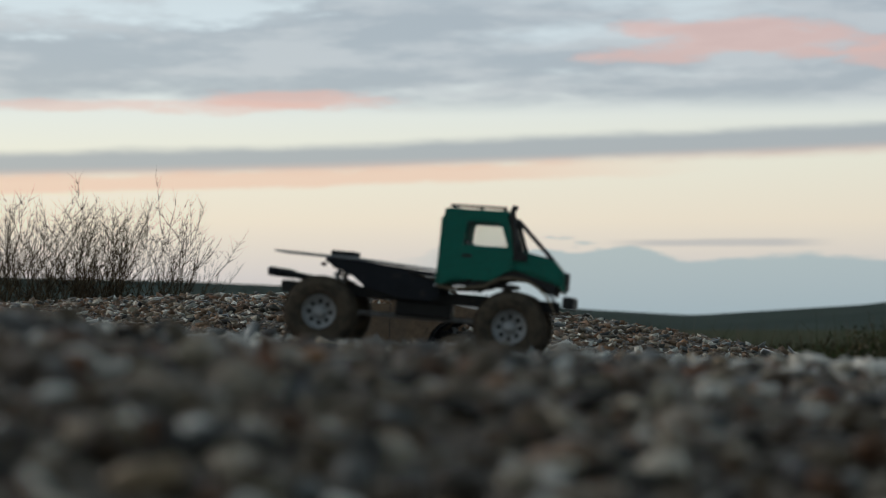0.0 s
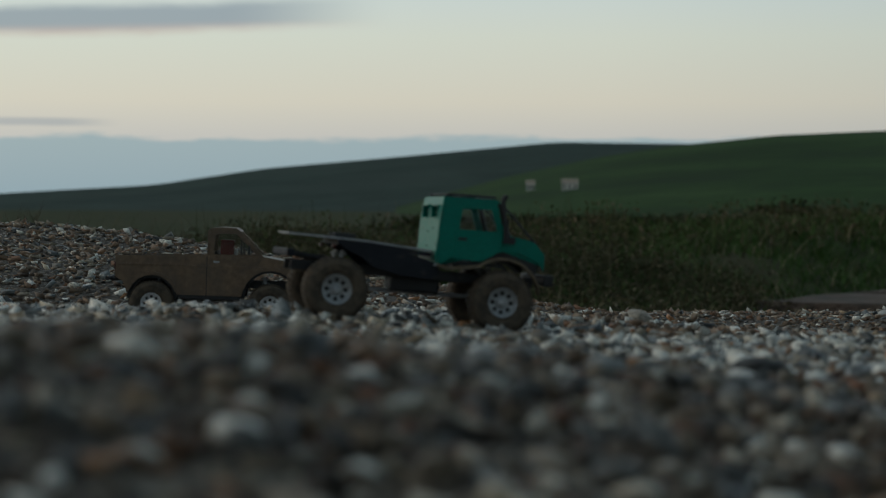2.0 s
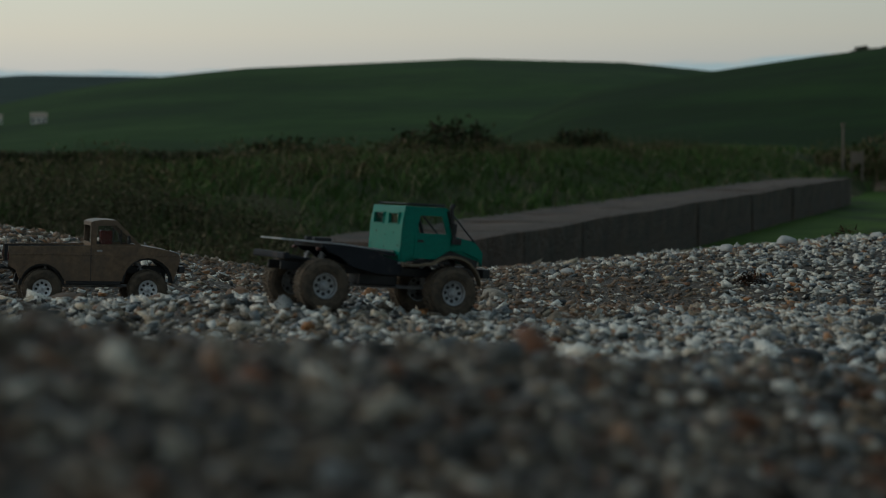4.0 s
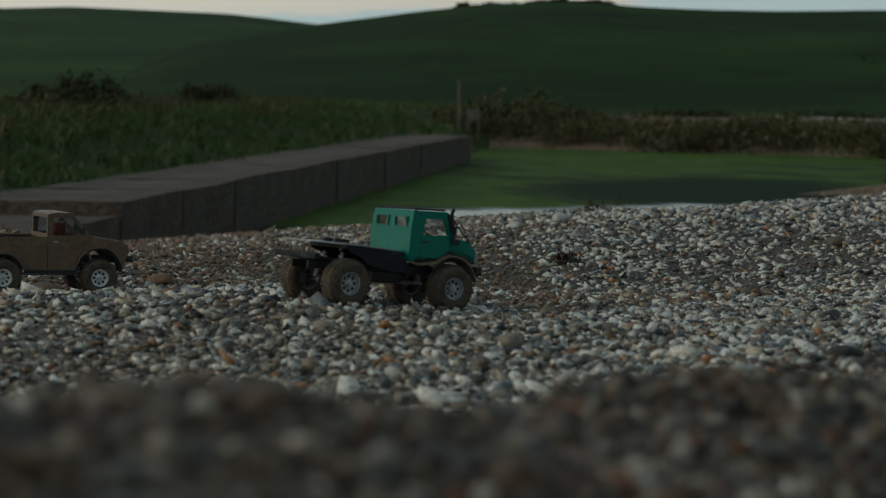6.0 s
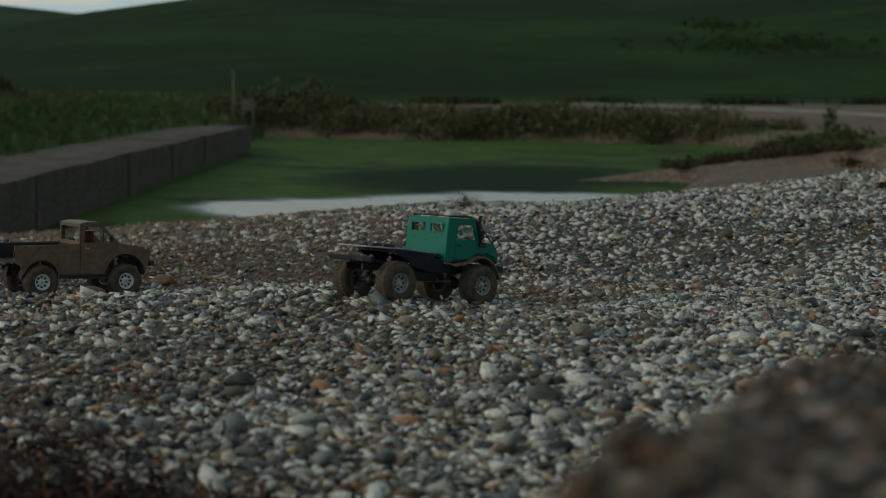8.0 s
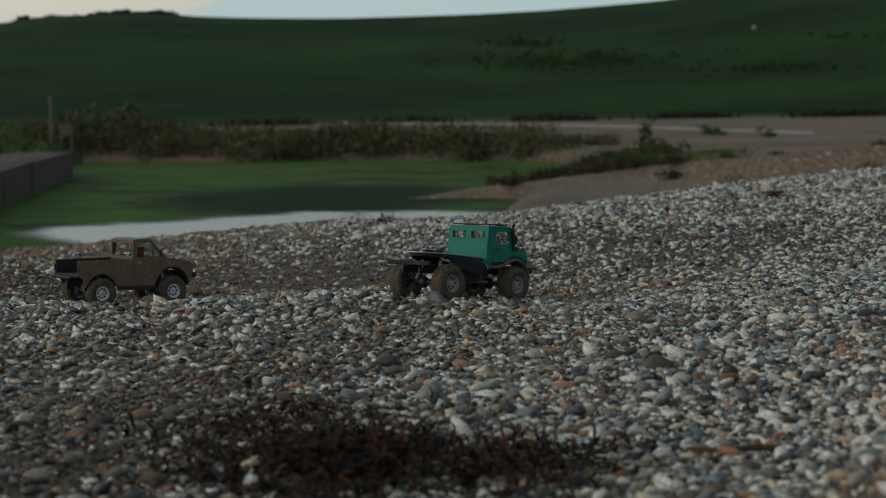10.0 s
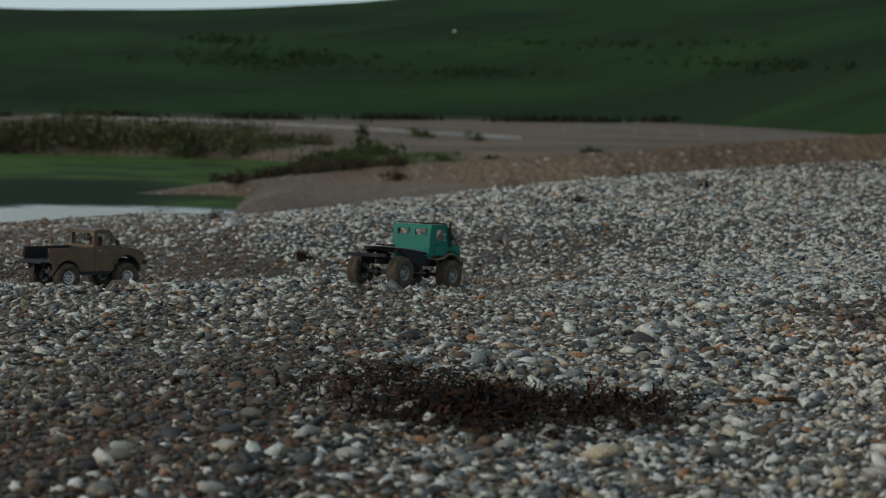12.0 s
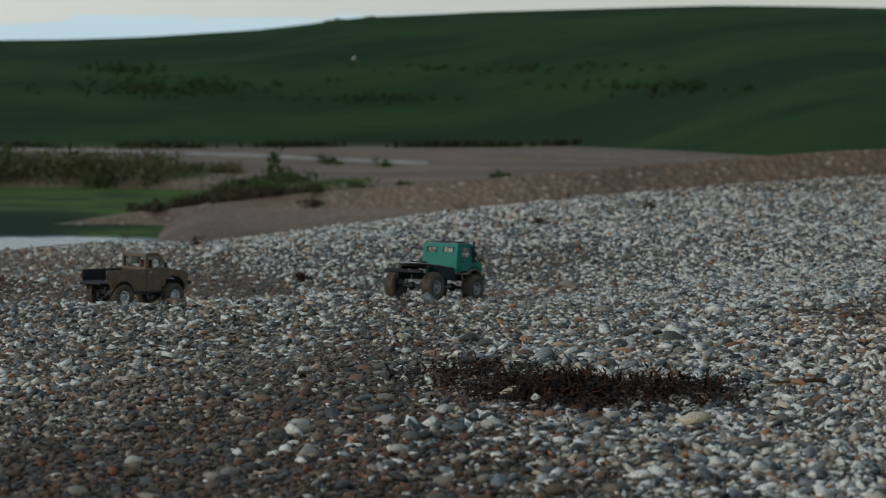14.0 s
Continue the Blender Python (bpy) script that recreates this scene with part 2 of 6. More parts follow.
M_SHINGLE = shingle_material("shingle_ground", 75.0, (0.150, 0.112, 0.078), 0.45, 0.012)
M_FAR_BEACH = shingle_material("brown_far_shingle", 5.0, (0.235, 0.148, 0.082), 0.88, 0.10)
M_FLATS = material("rough_pasture", [(0.035, 0.05, 0.02), (0.06, 0.07, 0.03), (0.09, 0.08, 0.045)], 0.9, scale=0.15, bump=0.0, gloss=0.04)
M_HILL = material("downland_turf", [(0.024, 0.050, 0.012), (0.034, 0.070, 0.016), (0.047, 0.088, 0.024)], 0.95, scale=0.012, grain=0.12, bump=0.0, spread=0.10,
                  dust=((0.015, 0.027, 0.011), 0.62, 0.011), gloss=0.04)
# the haze of distance is mixed into the colours of these two hills
M_HILL_MID = material("haze_tinted_middle_downland", [(0.036, 0.066, 0.022), (0.048, 0.088, 0.028), (0.062, 0.106, 0.036)], 0.95, scale=0.010, grain=0.08, bump=0.0, spread=0.10,
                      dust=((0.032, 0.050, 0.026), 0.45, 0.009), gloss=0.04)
M_HILL_FAR = material("haze_tinted_far_downland", [(0.044, 0.066, 0.056), (0.056, 0.080, 0.066), (0.066, 0.088, 0.074)], 0.95, scale=0.006, grain=0.03, bump=0.0, gloss=0.04)
M_CONCRETE = material("weathered_concrete", [(0.095, 0.066, 0.048), (0.145, 0.102, 0.076), (0.195, 0.140, 0.106)], 0.85, scale=0.8, grain=9, bump=0.5, dust=((0.05, 0.05, 0.04), 0.5, 1.5))
M_GRASS = material("bank_grass", [(0.0, (0.060, 0.108, 0.030)), (0.3, (0.082, 0.145, 0.040)), (0.55, (0.105, 0.165, 0.052)), (0.8, (0.15, 0.155, 0.075)), (0.92, (0.30, 0.26, 0.16))], 0.7, per="island", bump=0, gloss=0.04)
M_DRY = material("dry_scrub", [(0.0, (0.095, 0.088, 0.050)), (0.3, (0.145, 0.125, 0.072)), (0.5, (0.062, 0.062, 0.036)), (0.66, (0.075, 0.100, 0.042)), (0.88, (0.22, 0.185, 0.12))], 0.85, per="island", bump=0, gloss=0.04)
M_DARK_SCRUB = material("dark_scrub", [(0.0, (0.075, 0.058, 0.038)), (0.3, (0.105, 0.082, 0.05)), (0.5, (0.05, 0.042, 0.028)), (0.7, (0.055, 0.066, 0.03))], 0.85, per="island", bump=0, gloss=0.04)
M_TWIG = material("bare_twigs", [(0.0, (0.07, 0.05, 0.032)), (0.5, (0.11, 0.08, 0.048)), (0.8, (0.16, 0.12, 0.07))], 0.85, per="island", bump=0, gloss=0.04)
M_LEAF = material("dark_bush_leaves", [(0.0, (0.040, 0.055, 0.026)), (0.4, (0.056, 0.066, 0.032)), (0.75, (0.075, 0.064, 0.040))], 0.8, per="island", bump=0, gloss=0.04)
M_SCRUB = material("olive_scrub", [(0.0, (0.065, 0.085, 0.032)), (0.35, (0.10, 0.11, 0.045)), (0.6, (0.14, 0.115, 0.065)), (0.85, (0.19, 0.15, 0.10))], 0.85, per="island", bump=0, gloss=0.04)
M_GORSE = material("gorse", [(0.0, (0.036, 0.062, 0.022)), (0.4, (0.045, 0.072, 0.027)), (0.75, (0.050, 0.070, 0.030))], 0.9, per="island", bump=0, gloss=0.03)
M_WEED = material("wet_seaweed", [(0.0, (0.030, 0.020, 0.014)), (0.5, (0.055, 0.030, 0.017)), (0.75, (0.13, 0.055, 0.026)), (0.86, (0.018, 0.014, 0.012))], 0.8, per="island", bump=0, gloss=0.15)
M_SHRUB = material("green_shrub_leaves", [(0.0, (0.050, 0.080, 0.028)), (0.4, (0.070, 0.105, 0.034)), (0.75, (0.085, 0.095, 0.042))], 0.85, per="island", bump=0, gloss=0.04)
M_CHALK = material("chalk_lump", [(0.50, 0.49, 0.46), (0.62, 0.61, 0.58)], 0.85, scale=25)
M_WOOD = material("grey_timber", [(0.12, 0.10, 0.08), (0.20, 0.17, 0.14)], 0.85, scale=20, stretch=(1, 1, 0.1), bump=0.4)
M_WHITE = material("pale_render", [(0.74, 0.70, 0.64), (0.82, 0.79, 0.73)], 0.8, scale=0.5)
M_ROOF = material("pale_tiled_roof", [(0.36, 0.30, 0.24), (0.46, 0.39, 0.31)], 0.8, scale=0.6)
M_POST = material("weathered_post", [(0.24, 0.22, 0.19), (0.32, 0.30, 0.26)], 0.9, scale=6)
M_FLEECE = material("pale_rock", [(0.5, 0.48, 0.42), (0.6, 0.57, 0.5)], 0.95, scale=4)
MUD = (0.17, 0.13, 0.09)
M_GREEN = material("green_painted_shell", [(0.004, 0.180, 0.128), (0.006, 0.200, 0.143)], 0.38, scale=18, bump=0.03, coat=0.06, spread=0.07, gloss=0.3)
M_BLACK = material("black_plastic", [(0.014, 0.014, 0.016), (0.024, 0.024, 0.026)], 0.5, scale=60, bump=0.1, dust=(MUD, 0.06, 40))
M_NAVY = material("dark_side_board", [(0.014, 0.016, 0.022), (0.020, 0.023, 0.031)], 0.6, scale=30, bump=0.05, dust=(MUD, 0.12, 30), gloss=0.25)
M_TYRE = material("dusty_rubber", [(0.050, 0.041, 0.031), (0.078, 0.063, 0.046)], 0.9, scale=60, bump=0.25, dust=((0.135, 0.103, 0.07), 0.6, 45))
M_RIM = material("grey_rim", [(0.36, 0.37, 0.38), (0.48, 0.49, 0.50)], 0.4, 0.4, scale=60, bump=0.05, dust=(MUD, 0.25, 60))
M_CHROME = material("bright_rim", [(0.74, 0.75, 0.77), (0.84, 0.85, 0.87)], 0.3, 0.25, scale=60, bump=0.03, dust=(MUD, 0.1, 60))
M_STEEL = material("scuffed_aluminium", [(0.38, 0.39, 0.41), (0.52, 0.53, 0.55)], 0.4, 0.3, scale=25, bump=0.06, dust=(MUD, 0.2, 20))
M_TAN = material("dusty_tan_paint", [(0.165, 0.108, 0.064), (0.205, 0.136, 0.080)], 0.45, scale=14, bump=0.05, spread=0.18, dust=((0.105, 0.078, 0.055), 0.5, 16))
M_TRIM = material("muddy_trim", [(0.15, 0.12, 0.08), (0.23, 0.18, 0.12)], 0.8, scale=70, bump=0.2)
M_RED = material("red_lens", [(0.13, 0.012, 0.010), (0.17, 0.016, 0.012)], 0.25, scale=60, bump=0)
M_TAIL = material("dark_red_lens", [(0.06, 0.008, 0.007), (0.08, 0.010, 0.008)], 0.3, scale=60, bump=0)
M_AMBER = material("clear_lens", [(0.55, 0.52, 0.46), (0.6, 0.58, 0.5)], 0.2, scale=60, bump=0)


def glass_material():
    m = bpy.data.materials.new("thin_window")
    m.use_nodes = True
    t = m.node_tree
    t.nodes.remove(t.nodes["Principled BSDF"])
    a = t.nodes.new("ShaderNodeBsdfTransparent")
    a.inputs[0].default_value = (0.90, 0.92, 0.92, 1)
    g = t.nodes.new("ShaderNodeBsdfGlossy")
    g.inputs["Roughness"].default_value = 0.08
    mx = t.nodes.new("ShaderNodeMixShader")
    mx.inputs[0].default_value = 0.025
    t.links.new(a.outputs[0], mx.inputs[1])
    t.links.new(g.outputs[0], mx.inputs[2])
    t.links.new(mx.outputs[0], t.nodes["Material Output"].inputs[0])
    return m


M_GLASS = glass_material()


# ---- mesh helpers ----
def link(name, mesh, mat, parent=None, label="", smooth=False):
    mesh.materials.append(mat)
    if smooth:
        mesh.polygons.foreach_set("use_smooth", [True] * len(mesh.polygons))
    ob = new(name, mesh)
    if parent is not None:
        ob.parent = parent
    if label:
        ob["label"] = label
    return ob


def part(name, bm, mat, parent=None, label="", smooth=False, bevel=0.0):
    if bevel:
        bmesh.ops.bevel(bm, geom=[e for e in bm.edges if e.is_manifold and e.calc_face_angle(0) > 0.5], offset=bevel, segments=2, affect="EDGES", profile=0.6)
    bmesh.ops.recalc_face_normals(bm, faces=bm.faces)
    mesh = bpy.data.meshes.new(name)
    bm.to_mesh(mesh)
    bm.free()
    return link(name, mesh, mat, parent, label, smooth)


def box(bm, x0, x1, y0, y1, z0, z1):
    m = Matrix.Translation(((x0 + x1) / 2, (y0 + y1) / 2, (z0 + z1) / 2)) @ Matrix.Diagonal((x1 - x0, y1 - y0, z1 - z0, 1))
    bmesh.ops.create_cube(bm, size=1, matrix=m)
    return bm


def slab(bm, outline, y0, y1):
    """A side-on outline (x, z) pushed from y0 to y1."""
    a = [bm.verts.new((x, y0, z)) for x, z in outline]
    b = [bm.verts.new((x, y1, z)) for x, z in outline]
    bm.faces.new(a)
    bm.faces.new(b[::-1])
    for i in range(len(a)):
        j = (i + 1) % len(a)
        bm.faces.new((a[j], a[i], b[i], b[j]))
    return bm


def frame_slab(bm, outer, inner, y0, y1):
    """The same with an opening: both outlines have as many corners."""
    rings = [[bm.verts.new((x, y, z)) for x, z in o] for o in (outer, inner) for y in (y0, y1)]
    n = len(outer)
    for i in range(n):
        j = (i + 1) % n
        for p, q in ((0, 2), (3, 1), (1, 0), (2, 3)):
            bm.faces.new((rings[p][i], rings[p][j], rings[q][j], rings[q][i]))
    return bm


def rod(bm, p, q, r, r2=None, seg=10):
    p, q = Vector(p), Vector(q)
    m = Matrix.Translation((p + q) / 2) @ (q - p).to_track_quat("Z", "Y").to_matrix().to_4x4()
    bmesh.ops.create_cone(bm, cap_ends=True, segments=seg, radius1=r, radius2=r if r2 is None else r2, depth=(q - p).length, matrix=m)
    return bm


def lathe(bm, profile, seg, axis_y=0.0):
    """Rings (radius, y) turned about the y axis."""
    rings = []
    for r, y in profile:
        rings.append([bm.verts.new((r * math.cos(2 * math.pi * i / seg), axis_y + y, r * math.sin(2 * math.pi * i / seg))) for i in range(seg)])
    for a, b in zip(rings, rings[1:]):
        for i in range(seg):
            j = (i + 1) % seg
            bm.faces.new((a[i], a[j], b[j], b[i]))
    return bm


def thing(name, m, label, category, group=""):
    ob = new(name)
    ob.matrix_world = m
    return tagged(ob, label, category, group)


def raw(name, verts, faces, mat, parent=None, smooth=False):
    """A mesh straight from arrays of equal-sided faces."""
    verts, faces = np.asarray(verts, dtype=np.float32), np.asarray(faces, dtype=np.int32)
    mesh = bpy.data.meshes.new(name)
    mesh.vertices.add(len(verts))
    mesh.vertices.foreach_set("co", verts.ravel())
    k = faces.shape[1]
    mesh.loops.add(faces.size)
    mesh.loops.foreach_set("vertex_index", faces.ravel())
    mesh.polygons.add(len(faces))
    mesh.polygons.foreach_set("loop_start", np.arange(0, faces.size, k, dtype=np.int32))
    mesh.polygons.foreach_set("loop_total", np.full(len(faces), k, dtype=np.int32))
    if smooth:
        mesh.polygons.foreach_set("use_smooth", np.ones(len(faces), dtype=bool))
    mesh.update(calc_edges=True)
    mesh.materials.append(mat)
    ob = new(name, mesh)
    if parent is not None:
        ob.parent = parent
    return ob


rng = np.random.default_rng(7)


# ---- the lie of the land ----
HUB = np.array([-2.5, -4.7])
WALL_A, WALL_U = np.array([5.9, 22.6]), np.array([0.559, 0.829])
WALL_N = np.array([-0.829, 0.559])
WATER_Z, QUAY_Z = -2.10, -1.10
SHORE_AZ, SHORE_R = [20, 29, 33, 37, 40, 44, 60], [110, 107, 103, 99, 95, 86, 70]   # the lagoon's far side


def step(x, a, b):
    s = np.clip((x - a) / (b - a), 0, 1)
    return s * s * (3 - 2 * s)


def wavy(x, y, size, seed):
    r = np.random.default_rng(seed)
    z = 0
    for _ in range(7):
        a, k, p = r.uniform(0, 6.28), 6.28 / (size * r.uniform(0.6, 1.8)), r.uniform(0, 6.28)
        z = z + np.sin((np.cos(a) * x + np.sin(a) * y) * k + p)
    return z / 7


def bump(x, y, cx, cy, size, high):
    return high * np.exp(-((x - cx) ** 2 + (y - cy) ** 2) / size ** 2)


HEAD = radians(82)   # the truck's heading, right of +y
PICK_XY, PICK_HEAD = (-0.38, 1.38), radians(92)

# the shoulder of the shingle bank beside the path: where its edge runs and how high it stands
RIDGE_X = [-3.1, -2.80, -2.65, -2.33, -2.05, -1.55, -1.00, -0.57, -0.24, 0.06, 0.44, 0.66, 1.2]
RIDGE_Y = [-4.60, -4.35, -4.25, -4.00, -3.72, -3.42, -3.12, -2.78, -2.48, -2.25, -2.10, -2.05, -2.0]
RIDGE_Z = [0.30, 0.370, 0.400, 0.378, 0.338, 0.288, 0.226, 0.154, 0.106, 0.056, 0.010, -0.022, -0.07]


def shoulder(x, y):
    """How much of the bank's shoulder stands at a place, from 0 to 1."""
    over = y - np.interp(x, RIDGE_X, RIDGE_Y)
    wide = np.interp(x, [-2.2, -1.4, 0.0], [0.27, 0.36, 0.75])
    return np.where(over > 0, np.exp(-(over / wide) ** 2), 1.0) * step(x, -3.5, -2.75) * step(x, 2.4, 1.2)


def land(x, y):
    x, y = np.asarray(x, float), np.asarray(y, float)
    dx, dy = x - HUB[0], y - HUB[1]
    r, az = np.hypot(dx, dy), np.degrees(np.arctan2(dx, dy))
    # the shingle bank is level on top and falls away towards the lagoon
    start = np.interp(x, [-2, 1, 2.5, 4, 6.4, 9.5, 13.6, 22, 40], [5.2, 1.9, 2.6, 4.0, 5.2, 6.6, 8.8, 14.5, 27])
    fall = y - start
    rate = np.interp(x, [4.5, 7.5, 12, 17], [0.086, 0.085, 0.095, 0.10])
    z = -rate * np.where(fall > 6, fall, np.log1p(np.exp(np.clip(fall, -30, 6) / 0.8)) * 0.8)
    z = np.maximum(z, -2.5)
    z = z + bump(x, y, -2.2, 5.0, 2.6, 0.12) + bump(x, y, -0.9, 4.3, 1.6, 0.09) + bump(x, y, 2.3, 1.9, 1.5, -0.17) + bump(x, y, 1.2, 2.4, 1.4, -0.08)
    # a dip in the beach through which the open water shows
    ex, ey = x + 4.4, y + 5.4
    er, ea = np.hypot(ex, ey), np.degrees(np.arctan2(ex, ey))
    rim = np.interp(ea, [28, 30, 33, 36, 39, 40.5, 42, 44, 46, 50, 54, 58, 62], [-30, -45, -50, -52, -52.5, -50.5, -47.5, -43.5, -39, -32, -26.5, -22.5, -19]) / 1000
    far_edge = np.interp(ea, [42, 50, 60], [22, 24, 33])
    dip = 0.60 + rim * np.minimum(er, far_edge) - 0.13 * np.maximum(er - far_edge, 0)
    z = np.where((er > 9) & (er < 62), np.minimum(z, np.maximum(dip, -2.5)), z)
    # far shore of the lagoon and the flats behind it
    shore = np.interp(az, SHORE_AZ, SHORE_R)
    z = np.where(r > shore, np.maximum(z, -2.5 + 0.9 * step(r, shore - 1, shore + 5)), z)
    # the lagoon's end, where the beach curves round it
    end = np.interp(r, [25, 45, 57, 77, 95], [36.4, 38.0, 38.8, 40.4, 42.2])
    z = np.where(r > 24, np.maximum(z, -2.5 + 0.85 * step(az, end, end + 2.0)), z)
    z = z + (-1.75 - z) * step(r, 130, 260)
    # quay and the grass bank behind it
    q = (x - WALL_A[0]) * WALL_N[0] + (y - WALL_A[1]) * WALL_N[1]
    s = (x - WALL_A[0]) * WALL_U[0] + (y - WALL_A[1]) * WALL_U[1]
    behind = step(q, 0.3, 1.8) * step(s, -24, -6) * step(s, 125, 90)
    bank = -1.30 + (1.08 - 0.36 * step(s, 26, 8)) * step(q, 2.2, 6.0) - 1.1 * step(q, 9.0, 30.0) - 0.5 * step(q, 30, 80) + 0.12 * wavy(x, y, 3.0, 5)
    z = z + (np.maximum(bank, z) - z) * behind
    # swells near the path, a hollow where the shot begins, and the slope on which the truck stands
    near = step(r, 16, 8)
    z = z + near * (0.028 * wavy(x, y, 1.6, 1) + 0.008 * wavy(x, y, 0.5, 2))
    z = z + bump(x, y, 0.22, -1.95, 0.30, 0.05) + bump(x, y, *PICK_XY, 0.6, -0.07)
    back = np.maximum(np.interp(x, RIDGE_X, RIDGE_Y) - 0.1 - y, 0)
    z = z + (np.interp(x, RIDGE_X, RIDGE_Z) - 0.10 * np.minimum(back, 1.3) + 0.022 * wavy(x, y, 0.7, 3) - z) * shoulder(x, y)
    along = x * np.sin(HEAD) + y * np.cos(HEAD)
    flat_spot = np.exp(-((x ** 2 + y ** 2) / 0.45 ** 2) ** 2)
    z = z * (1 - flat_spot) + flat_spot * (-0.085 * along)
    return z


def build_ground():
    rings = np.concatenate([np.linspace(0.0, 16, 110), np.geomspace(16.3, 150, 90), np.geomspace(160, 4200, 24)])
    az = np.radians(np.concatenate([np.arange(-60, 90, 0.75), np.arange(90, 300, 5.0)]))
    A, R = np.meshgrid(az, rings)
    X, Y = HUB[0] + R * np.sin(A), HUB[1] + R * np.cos(A)
    V = np.stack([X, Y, land(X, Y)], -1).reshape(-1, 3)
    n, k = len(az), len(rings)
    i, j = np.meshgrid(np.arange(k - 1), np.arange(n), indexing="ij")
    i, j = i.ravel(), j.ravel()
    F = np.stack([i * n + j, i * n + (j + 1) % n, (i + 1) * n + (j + 1) % n, (i + 1) * n + j], 1)[:, ::-1]
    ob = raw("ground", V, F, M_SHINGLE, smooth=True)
    ob.data.materials.append(M_FLATS)
    ob.data.materials.append(M_FAR_BEACH)
    c = V[F].mean(1)
    q = (c[:, 0] - WALL_A[0]) * WALL_N[0] + (c[:, 1] - WALL_A[1]) * WALL_N[1]
    far = np.hypot(c[:, 0] - HUB[0], c[:, 1] - HUB[1])
    beach = (c[:, 1] - 2.2 - 0.36 * np.maximum(c[:, 0] - 1, 0)) > 5.5 + 1.5 * wavy(c[:, 0], c[:, 1], 5.0, 8)
    turf = np.where((q > 0.4) | (far > 230), 1, np.where(beach, 2, 0)).astype(np.int32)
    ob.data.polygons.foreach_set("material_index", turf)
    return tagged(ob, "shingle beach of mixed flint pebbles sloping to a lagoon", "ground", kind="structure")


GROUND = build_ground()


# ---- hills ----
def hill(name, ridge, near, far, base, mat, label, closer=0.0):
    """ridge: turn and height over the horizon, both in thousandths of a radian, from the hub's eye height."""
    ts = np.array([p for p, _ in ridge]) / 1000.0
    hs = np.array([h for _, h in ridge]) / 1000.0
    az = np.linspace(ts[0], ts[-1], 260)
    top = np.interp(az, ts, hs)
    kern = np.array([1, 2, 3, 2, 1]) / 9
    top = np.convolve(np.pad(top, 2, mode="edge"), kern, "valid")
    f = np.concatenate([np.linspace(0, 1, 26), np.linspace(1.05, 1.6, 6)])
    A, Fq = np.meshgrid(az, f)
    foot = near * (1 - closer * step(A, 0.82, 1.06))
    R = foot + (far - foot) * Fq
    crest = 0.5 + far * np.tan(top)[None, :]
    up_part = base + (crest - base) * np.sin(np.clip(Fq, 0, 1) * math.pi / 2) ** 1.25
    Z = np.where(Fq <= 1, up_part, crest - (Fq - 1) * 60)
    X, Y = HUB[0] + R * np.sin(A), HUB[1] + R * np.cos(A)
    Z = Z + 0.004 * far * 0.25 * wavy(X, Y, far * 0.18, 11) * np.sin(np.clip(Fq, 0, 1) * math.pi)
    V = np.stack([X, Y, Z], -1).reshape(-1, 3)
    n, k = len(az), len(f)
    i, j = np.meshgrid(np.arange(k - 1), np.arange(n - 1), indexing="ij")
    i, j = i.ravel(), j.ravel()
    F = np.stack([i * n + j, (i + 1) * n + j, (i + 1) * n + j + 1, i * n + j + 1], 1)[:, ::-1]
    return tagged(raw(name, V, F, mat, smooth=True), label, "hill", kind="structure")


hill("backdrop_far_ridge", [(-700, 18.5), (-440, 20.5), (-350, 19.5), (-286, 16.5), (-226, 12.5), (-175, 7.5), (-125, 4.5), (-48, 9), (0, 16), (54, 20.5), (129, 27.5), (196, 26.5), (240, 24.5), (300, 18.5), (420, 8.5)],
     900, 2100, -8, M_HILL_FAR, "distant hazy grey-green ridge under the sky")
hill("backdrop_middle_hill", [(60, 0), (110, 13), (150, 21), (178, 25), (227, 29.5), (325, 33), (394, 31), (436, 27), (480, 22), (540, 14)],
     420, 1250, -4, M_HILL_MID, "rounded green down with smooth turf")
hill("backdrop_hillside", [(330, -0.2), (375, 18.8), (405, 23.8), (434, 27.8), (475, 33.3), (508, 36.8), (545, 37.8), (575, 35.8), (600, 34.8), (635, 34.3), (690, 35.3), (727, 36.8), (777, 39.8), (822, 44.8), (877, 46.3), (979, 46.3), (1056, 43.8), (1200, 39.8), (1500, 27.8)],
     270, 720, -3, M_HILL, "broad dark green hillside of grazed turf and gorse", 0.64)


# ---- lagoon ----
def build_lagoon():
    az = np.radians(np.linspace(14, 58, 90))
    rr = np.linspace(24, 112, 60)
    A, R = np.meshgrid(az, rr)
    X, Y = HUB[0] + R * np.sin(A), HUB[1] + R * np.cos(A)
    Z = np.full_like(X, WATER_Z)
    n, k = len(az), len(rr)
    i, j = np.meshgrid(np.arange(k - 1), np.arange(n - 1), indexing="ij")
    i, j = i.ravel(), j.ravel()
    F = np.stack([i * n + j, (i + 1) * n + j, (i + 1) * n + j + 1, i * n + j + 1], 1)[:, ::-1]
    V = np.stack([X, Y, Z], -1).reshape(-1, 3)
    c = V[F].mean(1)
    q = (c[:, 0] - WALL_A[0]) * WALL_N[0] + (c[:, 1] - WALL_A[1]) * WALL_N[1]
    F = F[q < 1.5]
    return tagged(raw("water", V, F, M_LAGOON, smooth=True), "shallow lagoon with green algae and pale open water", "water", kind="structure")


